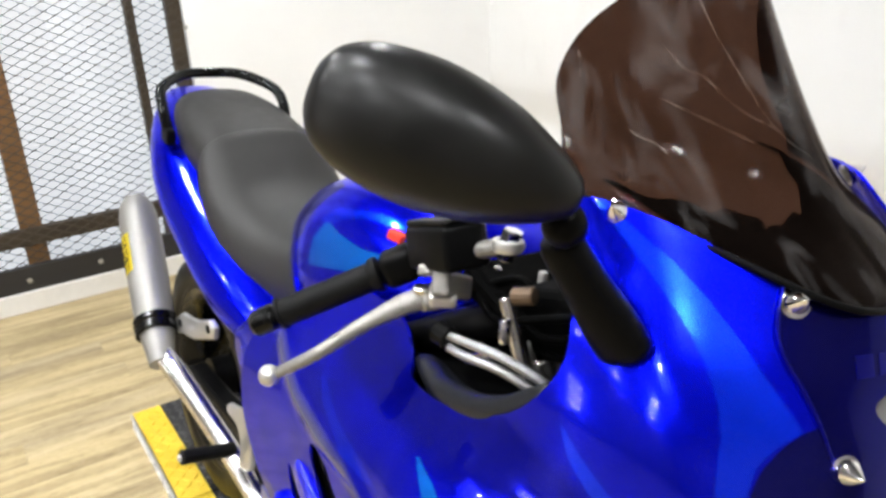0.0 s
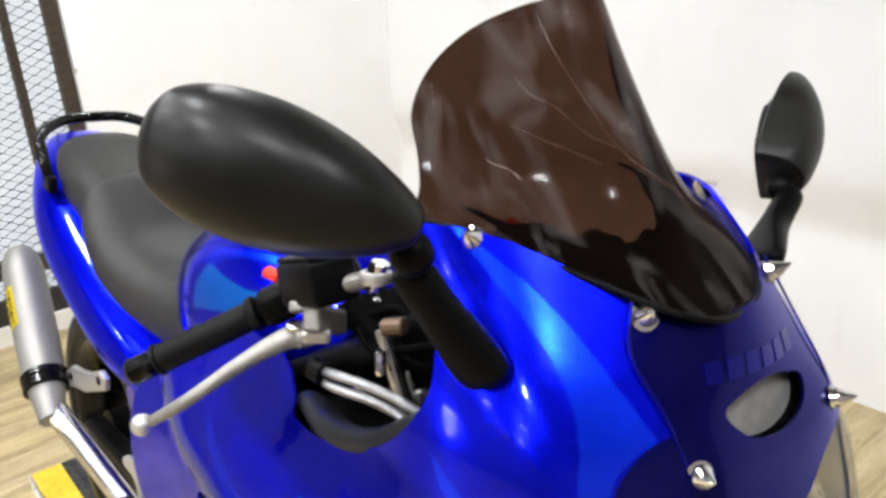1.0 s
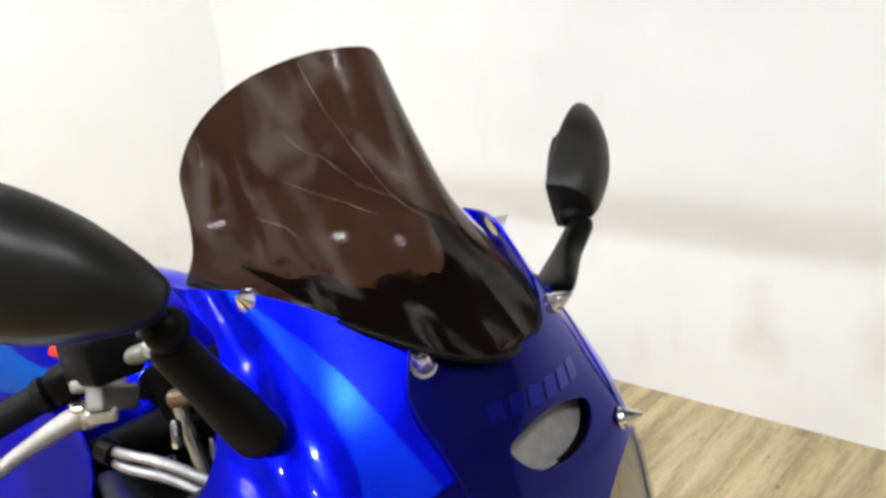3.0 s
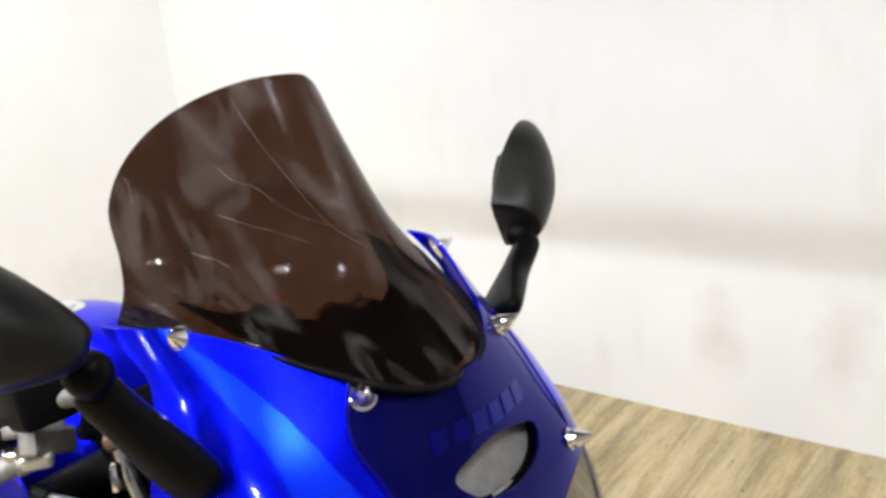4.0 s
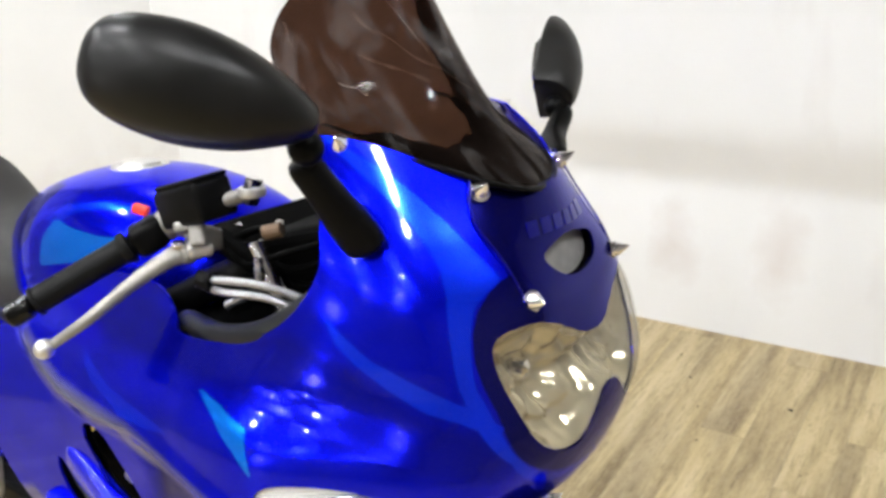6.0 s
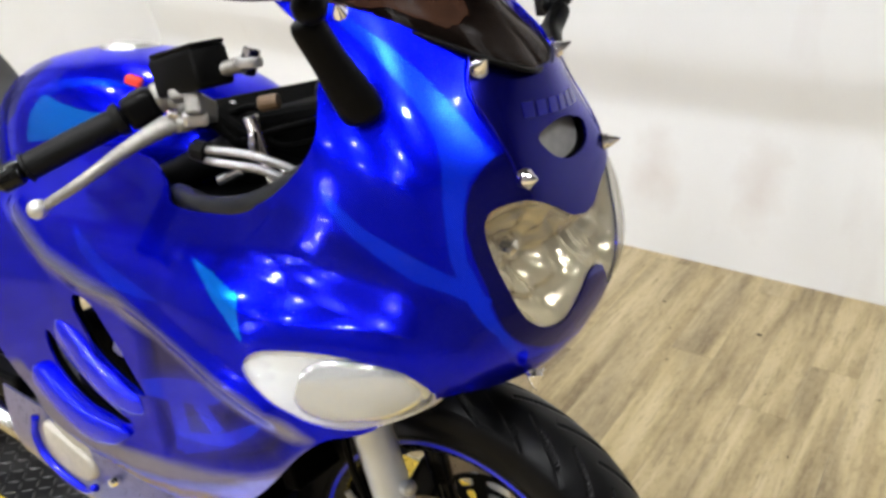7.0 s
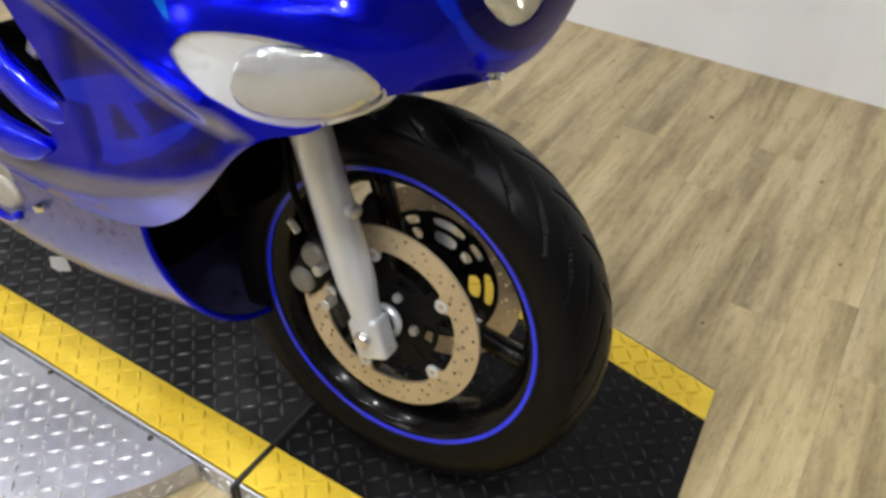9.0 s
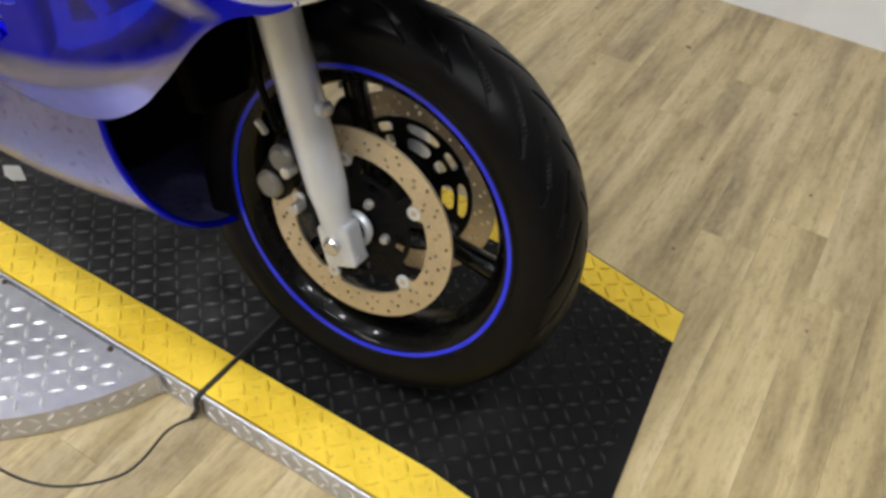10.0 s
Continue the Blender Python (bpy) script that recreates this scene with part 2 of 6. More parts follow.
def prism(outline, depth, at=(0, 0, 0), turn=(0, 0, 0), bevel=0.0, bm=None):
    """A flat outline (x, y) given thickness along z, with softened rims."""
    own = bmesh.new()
    vs = [own.verts.new((x, y, 0)) for x, y in outline]
    f = own.faces.new(vs)
    got = bmesh.ops.extrude_face_region(own, geom=[f])["geom"]
    bmesh.ops.translate(own, vec=(0, 0, depth), verts=[g for g in got if isinstance(g, bmesh.types.BMVert)])
    if bevel:
        bmesh.ops.bevel(own, geom=[e for e in own.edges if abs(e.verts[0].co.z - e.verts[1].co.z) < 1e-9], offset=bevel, segments=2, affect="EDGES", profile=0.5)
    bmesh.ops.transform(own, matrix=pose(*at, *turn), verts=own.verts)
    if bm is None:
        return own
    me = bpy.data.meshes.new("tmp")
    own.to_mesh(me)
    own.free()
    bm.from_mesh(me)
    bpy.data.meshes.remove(me)
    return bm


def aim(a, b):
    """The pose at a whose z axis points to b."""
    d = Vector(b) - Vector(a)
    return Matrix.Translation(a) @ d.to_track_quat("Z", "Y").to_matrix().to_4x4()


def rod(a, b, radius, segs=12, bm=None, bevel=True):
    """A straight round bar with slightly broken ends."""
    bm = bm or bmesh.new()
    length = (Vector(b) - Vector(a)).length
    e = min(0.15 * radius, 0.2 * length) if bevel else 0
    prof = [(0, 0), (radius - e, 0), (radius, e), (radius, length - e), (radius - e, length), (0, length)]
    own = lathe(prof, segs, "z")
    bmesh.ops.transform(own, matrix=aim(a, b), verts=own.verts)
    me = bpy.data.meshes.new("tmp")
    own.to_mesh(me)
    own.free()
    bm.from_mesh(me)
    bpy.data.meshes.remove(me)
    return bm


def inside(px, py, outline):
    """Signed distance of points to a closed outline, positive inside."""
    o = np.array(outline, float)
    px, py = np.asarray(px, float), np.asarray(py, float)
    best, odd = np.full(px.shape, 1e9), np.zeros(px.shape, bool)
    for (x0, y0), (x1, y1) in zip(o, np.roll(o, -1, 0)):
        dx, dy = x1 - x0, y1 - y0
        t = np.clip(((px - x0) * dx + (py - y0) * dy) / (dx * dx + dy * dy + 1e-15), 0, 1)
        best = np.minimum(best, (px - x0 - t * dx) ** 2 + (py - y0 - t * dy) ** 2)
        if dy != 0:
            odd ^= ((y0 > py) != (y1 > py)) & (px < x0 + (py - y0) * dx / dy)
    return np.where(odd, 1, -1) * np.sqrt(best)


def patch(name, surface, nu, nv, mat, parent, label="", keep=None, thick=0.0, attrs=None, u_range=(0, 1), v_range=(0, 1), flip=False, lift=0.0):
    """A smooth sheet from surface(U, V) -> points, trimmed where keep(P) < 0, with thickness and per-point values."""
    U, V = np.meshgrid(np.linspace(*u_range, nu + 1), np.linspace(*v_range, nv + 1))
    P = surface(U, V)
    du, dv = np.gradient(P, axis=1), np.gradient(P, axis=0)
    N = np.cross(du, dv)
    N /= np.linalg.norm(N, axis=-1, keepdims=True) + 1e-12
    if flip:
        N = -N
    S = keep(P) if keep is not None else np.ones(P.shape[:2])
    P = P + lift * N
    A = {k: f(P) for k, f in (attrs or {}).items()}
    w = nu + 1
    flatP, flatN, flatS = P.reshape(-1, 3), N.reshape(-1, 3), S.ravel()
    flatA = {k: a.ravel() for k, a in A.items()}
    verts, norms, vals, index, cut, faces = [], [], {k: [] for k in A}, {}, {}, []

    def vert(i):
        if i not in index:
            index[i] = len(verts)
            verts.append(flatP[i])
            norms.append(flatN[i])
            for k in A:
                vals[k].append(flatA[k][i])
        return index[i]

    def edge(i, j):
        key = (min(i, j), max(i, j))
        if key not in cut:
            f = flatS[i] / (flatS[i] - flatS[j])
            cut[key] = len(verts)
            verts.append(flatP[i] * (1 - f) + flatP[j] * f)
            norms.append(flatN[i] * (1 - f) + flatN[j] * f)
            for k in A:
                vals[k].append(flatA[k][i] * (1 - f) + flatA[k][j] * f)
        return cut[key]

    pos = flatS > 0
    for r in range(nv):
        for c in range(nu):
            q = (r * w + c, r * w + c + 1, (r + 1) * w + c + 1, (r + 1) * w + c)
            n_in = int(pos[q[0]]) + int(pos[q[1]]) + int(pos[q[2]]) + int(pos[q[3]])
            if n_in == 0:
                continue
            if n_in == 4:
                face = [vert(i) for i in q]
            else:
                face = []
                for i, j in zip(q, q[1:] + q[:1]):
                    if pos[i]:
                        face.append(vert(i))
                    if pos[i] != pos[j]:
                        face.append(edge(i, j))
            if len(face) > 2:
                faces.append(face[::-1] if flip else face)
    if thick:
        n0 = len(verts)
        count = {}
        for f in faces:
            for a, b in zip(f, f[1:] + f[:1]):
                count[(a, b)] = 1
        rim = [(a, b) for a, b in count if (b, a) not in count]
        verts += [p - thick * n for p, n in zip(verts, norms)]
        for k in A:
            vals[k] += vals[k]
        faces = faces + [[i + n0 for i in f[::-1]] for f in faces] + [[b, a, a + n0, b + n0] for a, b in rim]
    ob = mesh_object(name, verts, faces, mat, parent, label)
    if thick:
        ob.data.set_sharp_from_angle(angle=radians(50))
    for k, a in vals.items():
        ob.data.attributes.new(k, "FLOAT", "POINT").data.foreach_set("value", np.array(a, np.float32))
    return ob


def loft(name, sections, mat, parent, label="", nu=48, nv=48, caps=True, sharp=None):
    """A skin over closed sections (each a list of points, all alike in number), smooth both ways."""
    rings = np.array([spline(s, nu, True) for s in sections])
    rows = np.array([spline(rings[:, i], nv) for i in range(nu)]).transpose(1, 0, 2)
    verts = rows.reshape(-1, 3)
    faces = [[r * nu + c, r * nu + (c + 1) % nu, (r + 1) * nu + (c + 1) % nu, (r + 1) * nu + c] for r in range(nv - 1) for c in range(nu)]
    if caps:
        faces += [list(range(nu))[::-1], [(nv - 1) * nu + c for c in range(nu)]]
    bm = bmesh.new()
    vs = [bm.verts.new(v) for v in verts]
    for f in faces:
        bm.faces.new([vs[i] for i in f])
    return part(name, bm, mat, parent, label, True, sharp)


def oval(center, across, up, a, b, n=12, power=2.0):
    """A rounded closed outline in the plane of two directions."""
    c, x, y = Vector(center), Vector(across).normalized(), Vector(up).normalized()
    out = []
    for i in range(n):
        t = 2 * math.pi * i / n
        cs, sn = math.cos(t), math.sin(t)
        out.append(tuple(c + x * a * math.copysign(abs(cs) ** (2 / power), cs) + y * b * math.copysign(abs(sn) ** (2 / power), sn)))
    return out


# ---- the room ----
def place(ob, m=None):
    ob.matrix_world = ROOM @ (m or Matrix())
    return ob


def wall_material():
    m = material("white_wall_panel", (0.84, 0.84, 0.83), 0.42)
    n = Nodes(m)
    v = n.coords()
    broad, fine = n.noise(v, 1.6, 4), n.noise(v, 40, 5)
    smear = n.noise(n.coords((3.2, 1, 1.1)), 1.7, 3)
    col = n.ramp(broad, [(0.3, (0.82, 0.82, 0.81)), (0.7, (0.87, 0.87, 0.86))])
    col = n.mix(n.span(smear, 0.6, 0.78, 0, 0.25), col, (0.66, 0.6, 0.57))
    # two old rubbed stains above the floor
    for x, z in ((-0.41, 0.29), (-0.06, 0.30)):
        near = n.add("ShaderNodeVectorMath")
        near.operation = "DISTANCE"
        near.inputs[1].default_value = (x * 1.9, 0, z)
        flat = n.coords((1.9, 0, 1))
        n.link(flat, near.inputs[0])
        rub = n.mix(0.35, near.outputs["Value"], n.span(n.noise(v, 7, 3), 0.3, 0.7, 0.0, 0.25))
        col = n.mix(n.span(rub, 0.17, 0.03, 0, 0.42), col, (0.62, 0.53, 0.48))
    n.color(col)
    n.rough(n.span(fine, 0.3, 0.7, 0.35, 0.5))
    n.bump(fine, 0.05, 0.0005)
    return m


def plank_material():
    m = material("worn_wood_plank", (0.4, 0.32, 0.22), 0.42, spec=0.4)
    n = Nodes(m)
    rnd = n.random()
    tc, mp = n.add("ShaderNodeTexCoord"), n.add("ShaderNodeMapping")
    mp.inputs["Scale"].default_value = (10, 0.95, 10)
    shift = n.add("ShaderNodeCombineXYZ")
    for k, s in (("X", 31.0), ("Y", 57.0)):
        mul = n.add("ShaderNodeMath")
        mul.operation = "MULTIPLY"
        mul.inputs[1].default_value = s
        n.link(rnd, mul.inputs[0])
        n.link(mul.outputs[0], shift.inputs[k])
    n.link(tc.outputs["Object"], mp.inputs["Vector"])
    n.link(shift.outputs[0], mp.inputs["Location"])
    v = mp.outputs["Vector"]
    grain, streak, patchy = n.noise(v, 11.0, 9, 0.72), n.noise(v, 1.5, 7, 0.6, 0.25), n.noise(v, 0.55, 4, 0.55, 0.2)
    tan, grey = n.ramp(streak, [(0.28, (0.17, 0.118, 0.057)), (0.43, (0.36, 0.275, 0.138)), (0.57, (0.52, 0.41, 0.215)), (0.72, (0.65, 0.53, 0.31))]), n.ramp(streak, [(0.3, (0.14, 0.105, 0.066)), (0.68, (0.43, 0.35, 0.225))])
    col = n.mix(n.span(patchy, 0.48, 0.72, 0, 0.7), tan, grey)
    col = n.mix(n.span(rnd, 0, 1, 0, 0.15), col, grey)
    col = n.mix(n.span(grain, 0.52, 0.72, 0, 0.55), col, (0.12, 0.085, 0.055))
    speck = n.noise(n.coords((1, 0.45, 1)), 95, 5, 0.7)
    col = n.mix(n.span(speck, 0.5, 0.72, 0, 0.35), col, (0.5, 0.42, 0.28))
    col = n.mix(n.span(speck, 0.48, 0.3, 0, 0.3), col, (0.1, 0.07, 0.035))
    n.color(col)
    n.rough(n.span(grain, 0.3, 0.7, 0.32, 0.5))
    n.bump(grain, 0.12, 0.0008)
    return m


def yellow_material():
    m = material("safety_yellow_paint", (0.72, 0.47, 0.03), 0.5)
    n = Nodes(m)
    v = n.coords()
    broad, fine = n.noise(v, 9, 4), n.noise(v, 120, 5)
    col = n.ramp(broad, [(0.3, (0.64, 0.43, 0.02)), (0.7, (0.82, 0.58, 0.05))])
    col = n.mix(n.span(fine, 0.6, 0.76, 0, 0.7), col, (0.16, 0.11, 0.03))
    n.color(col)
    n.bump(fine, 0.1, 0.0005)
    return m


WALL, PLANK, YELLOW = wall_material(), plank_material(), yellow_material()
DECK_BLACK = grained("black_deck_paint", (0.007, 0.007, 0.0075), 0.5, 0.0, scale=90, vary=0.5, bump=0.2, distance=0.0005, dust=0.006, spec=0.1)
# runway greyer than the ramp: wear and the stronger light in one colour
DECK_WORN_LIT = grained("worn_lit_deck_paint", (0.02, 0.02, 0.021), 0.42, 0.0, scale=90, vary=0.6, bump=0.25, distance=0.0005, dust=0.06, spec=0.2)
# lug colours are lifted above their plates to carry the highlights on the ridges
LUG_WORN_LIT = grained("worn_lit_deck_lugs", (0.06, 0.06, 0.061), 0.34, 0.1, scale=120, vary=0.5, bump=0.1)
LUG_BLACK = grained("highlit_black_lugs", (0.022, 0.022, 0.023), 0.3, 0.0, scale=120, vary=0.5, bump=0.1)
PLATE = grained("checker_aluminium", (0.56, 0.56, 0.59), 0.38, 0.75, scale=70, vary=0.15, bump=0.1)
LUG_BRIGHT = grained("bright_aluminium_lugs", (0.9, 0.9, 0.91), 0.3, 0.7, scale=90, vary=0.1, bump=0.05)
TIMBER = grained("brown_stained_timber", (0.22, 0.11, 0.04), 0.55, scale=25, vary=0.35, bump=0.2, distance=0.001)
DARK_TIMBER = grained("dark_timber", (0.05, 0.035, 0.02), 0.6, scale=25, vary=0.4, bump=0.2)
BLACK_BOARD = grained("black_kick_board", (0.015, 0.014, 0.014), 0.5, scale=40, vary=0.3, bump=0.1)
WIRE = grained("expanded_steel", (0.09, 0.075, 0.06), 0.5, 0.5, scale=120, vary=0.3, bump=0.1)
SHOP_WALL = grained("shop_wall", (0.22, 0.2, 0.19), 0.7, scale=8, vary=0.3, bump=0.1)
CEILING_PAINT = grained("ceiling_dark", (0.10, 0.10, 0.10), 0.8, scale=20, vary=0.06, bump=0.1)
BASEBOARD_WHITE = grained("white_baseboard", (0.68, 0.66, 0.62), 0.5, scale=30, vary=0.08, bump=0.05)
LAMP_GLOW = glow("lamp_diffuser", (0.965, 0.985, 1.0), 368.0)
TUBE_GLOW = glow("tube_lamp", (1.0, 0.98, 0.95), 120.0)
DAYLIGHT = glow("daylight_panel", (0.84, 0.91, 1.0), 0.68)

NORTH_Y, WEST_X, EAST_X, SOUTH_Y, TOP_Z = 1.81, -3.2, 2.4, -5.6, 2.9


def slab(name, x0, x1, y0, y1, z0, z1, mat, label, bevel=0.0):
    bm = box((x1 - x0, y1 - y0, z1 - z0), ((x0 + x1) / 2, (y0 + y1) / 2, (z0 + z1) / 2), bevel=bevel)
    return place(tagged(part(name, bm, mat), label, "", "", "structure"))


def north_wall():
    """White panel wall, its profile bent to put a dark band into the shape."""
    # bulge and overhang near 0.6 m are added only to shade that band
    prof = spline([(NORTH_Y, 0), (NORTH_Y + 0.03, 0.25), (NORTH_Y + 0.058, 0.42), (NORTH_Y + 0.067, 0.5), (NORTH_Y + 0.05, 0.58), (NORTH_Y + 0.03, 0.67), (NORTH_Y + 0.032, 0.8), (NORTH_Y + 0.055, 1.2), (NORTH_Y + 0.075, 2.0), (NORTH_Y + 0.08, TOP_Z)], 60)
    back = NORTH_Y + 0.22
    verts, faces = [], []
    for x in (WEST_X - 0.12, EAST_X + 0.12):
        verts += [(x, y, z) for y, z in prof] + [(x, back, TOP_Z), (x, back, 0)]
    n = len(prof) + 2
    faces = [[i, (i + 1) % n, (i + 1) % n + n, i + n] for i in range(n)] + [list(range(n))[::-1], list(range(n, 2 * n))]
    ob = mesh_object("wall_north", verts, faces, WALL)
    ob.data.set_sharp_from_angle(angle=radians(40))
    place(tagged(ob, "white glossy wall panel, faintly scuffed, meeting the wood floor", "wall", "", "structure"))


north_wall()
slab("wall_south", WEST_X, EAST_X, SOUTH_Y - 0.12, SOUTH_Y, 0, TOP_Z, SHOP_WALL, "plain grey wall closing the room")
slab("wall_southwest", WEST_X - 0.12, WEST_X, SOUTH_Y - 0.12, -0.97, 0, TOP_Z, SHOP_WALL, "plain grey wall closing the room")
slab("wall_east", EAST_X, EAST_X + 0.12, SOUTH_Y - 0.12, NORTH_Y, 0, TOP_Z, SHOP_WALL, "plain grey wall closing the room")
west = part("wall_west", box((0.12, 1.62, TOP_Z), (-0.06, 0.81, TOP_Z / 2)), WALL)
place(tagged(west, "plain off-white wall beside the steel mesh partition", "wall", "", "structure"), pose(WEST_X, 0.475, 0, 0, 0, -10.2))
slab("ceiling", WEST_X - 1.2, EAST_X + 0.12, SOUTH_Y - 0.12, NORTH_Y + 0.22, TOP_Z, TOP_Z + 0.1, CEILING_PAINT, "plain dark ceiling")
floor = slab("floor", WEST_X - 0.12, EAST_X, SOUTH_Y, NORTH_Y + 0.2, -0.12, -0.006, DARK_TIMBER, "tan and grey worn wood plank floor")


def ceiling_light(m):
    lamp = empty("ceiling_light", ROOM @ m, "white round ceiling light with a bright diffuser", "light", "ceiling lights")
    part("frame", lathe([(0.088, 0.0), (0.108, 0.0), (0.108, -0.03), (0.102, -0.036), (0.088, -0.032)], 40, "z", closed=True), BASEBOARD_WHITE, lamp, "", True, 35)
    part("diffuser", lathe([(0, -0.026), (0.08, -0.024), (0.0875, -0.018), (0.0875, -0.008), (0, -0.008)], 40, "z"), LAMP_GLOW, lamp, "glowing white diffuser", True, 35)
    return lamp


first_lamp = ceiling_light(pose(0.9, -0.5, TOP_Z))
for x, y in ((0.1, -1.2), (-1.35, -1.2), (-0.6, -0.5), (1.3, 0.35), (-2.1, -0.5), (-2.1, 1.0), (0.9, -2.0), (-0.6, -2.0), (-2.1, -2.0), (0.9, -3.5), (-0.6, -3.5), (-2.1, -3.5), (0.9, -5.0), (-0.6, -5.0), (-2.1, -5.0)):
    copy_thing(first_lamp, ROOM @ pose(x, y, TOP_Z))


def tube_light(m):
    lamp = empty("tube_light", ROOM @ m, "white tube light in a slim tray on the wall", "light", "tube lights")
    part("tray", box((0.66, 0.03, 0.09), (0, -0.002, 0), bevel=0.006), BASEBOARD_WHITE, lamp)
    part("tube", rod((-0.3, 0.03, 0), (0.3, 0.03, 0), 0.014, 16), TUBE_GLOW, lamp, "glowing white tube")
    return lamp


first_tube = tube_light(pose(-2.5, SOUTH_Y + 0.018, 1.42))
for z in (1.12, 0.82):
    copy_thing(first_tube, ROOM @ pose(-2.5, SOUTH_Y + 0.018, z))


def partition():
    """Timber and steel frame filled with expanded metal, daylight behind it."""
    gate = empty("mesh_partition", ROOM @ pose(WEST_X, 0, 0), "timber-framed steel mesh partition with bright daylight behind it", "partition")
    y0, y1, z0, z1 = -0.9, 0.30, 0.18, 2.7
    bm = bmesh.new()
    w, h = 0.037, 0.0185

    def strand(a, b):
        d = Vector(b) - Vector(a)
        if d.length < 0.01:
            return
        side = Vector((0, -d.z, d.y)).normalized() * 0.0021
        thick = Vector((0.0015, 0, 0))
        vs = [bm.verts.new(Vector(p) + s1 * side + s2 * thick) for p in (a, b) for s1, s2 in ((-1, -1), (1, -1), (1, 1), (-1, 1))]
        for i in range(4):
            bm.faces.new((vs[i], vs[(i + 1) % 4], vs[4 + (i + 1) % 4], vs[4 + i]))

    span_y, slope = y1 + 0.16 - y0, h / w
    for sign in (1, -1):
        c = z0 - slope * span_y - h
        while c < z1 + slope * span_y:
            pts = []
            for y in (y0, y1 + 0.16):
                pts.append([y, c + sign * slope * (y - y0)])
            (ya, za), (yb, zb) = pts
            if max(za, zb) > z0 and min(za, zb) < z1:
                def clip(ya, za, yb, zb):
                    out = []
                    for y, z in ((ya, za), (yb, zb)):
                        zz = min(max(z, z0), z1)
                        out.append((0, ya + (zz - za) * (yb - ya) / (zb - za), zz))
                    return out
                strand(*clip(ya, za, yb, zb))
            c += 2 * h
    part("expanded_mesh", bm, WIRE, gate, "dark expanded steel mesh")
    for y, wdt, mat, x in ((0.27, 0.035, DARK_TIMBER, -0.02), (0.44, 0.06, DARK_TIMBER, 0.0), (-0.27, 0.085, TIMBER, -0.06), (-0.92, 0.085, TIMBER, -0.03)):
        part("post", box((0.05, wdt, TOP_Z - 0.1), (x - 0.028, y, TOP_Z / 2), bevel=0.004), mat, gate)
    part("lower_rail", box((0.045, 1.3, 0.07), (-0.06, -0.25, 0.29), bevel=0.004), DARK_TIMBER, gate)
    part("kick_board", box((0.03, 1.43, 0.105), (0.006, -0.245, 0.137), bevel=0.003), BLACK_BOARD, gate, "black kick board")
    part("baseboard", box((0.04, 1.43, 0.085), (0.012, -0.245, 0.0425), bevel=0.004), BASEBOARD_WHITE, gate, "white baseboard")
    for y, z in ((0.47, 1.05), (0.46, 0.6), (-0.05, 0.14), (-0.33, 0.13)):
        part("bolt", lathe([(0, 0.008), (0.009, 0.006), (0.011, 0)], 12, "x", (0.02, y, z)), ALLOY, gate)
    return gate


partition()
place(tagged(mesh_object("backdrop", [(WEST_X - 0.5, -1.1, -0.1), (WEST_X - 0.5, 0.6, -0.1), (WEST_X - 0.5, 0.6, TOP_Z), (WEST_X - 0.5, -1.1, TOP_Z)], [[0, 1, 2, 3]], DAYLIGHT, smooth=False), "bright bluish daylight behind the mesh", "backdrop", "", "structure"))


# ---- the display deck under the motorcycle ----
NEAR_Y, FAR_Y, BAND = -0.208, 0.447, 0.08
SEAM_X, BEND_X, TOE_X, TAIL_X = -0.165, 0.2, 0.446, -1.99
TOE_SKEW = 0.08


def lug_mesh(x0, x1, y0, y1, top, step=0.026, size=(0.028, 0.0068, 0.003)):
    """Raised tread lugs laid in the usual crossed pattern, as plain arrays."""
    verts, faces = [], []
    l, w, h = size
    j = 0
    y = y0 + step / 2
    while y < y1 - 0.006:
        i = 0
        x = x0 + step / 2
        while x < x1 - 0.006:
            a = radians(45 if (i + j) % 2 else -45)
            c, s = math.cos(a), math.sin(a)
            base = len(verts)
            for u, v, k in ((-l / 2, 0, 0), (0, -w / 2, 0), (l / 2, 0, 0), (0, w / 2, 0), (-l / 4, 0, 1), (l / 4, 0, 1)):
                px, py = x + u * c - v * s, y + u * s + v * c
                verts.append((px, py, top(px) + (h if k else 0.0002)))
            faces += [[base + q for q in f] for f in ((0, 1, 4), (1, 5, 4), (1, 2, 5), (2, 3, 5), (3, 4, 5), (3, 0, 4))]
            x += step
            i += 1
        y += step
        j += 1
    return verts, faces


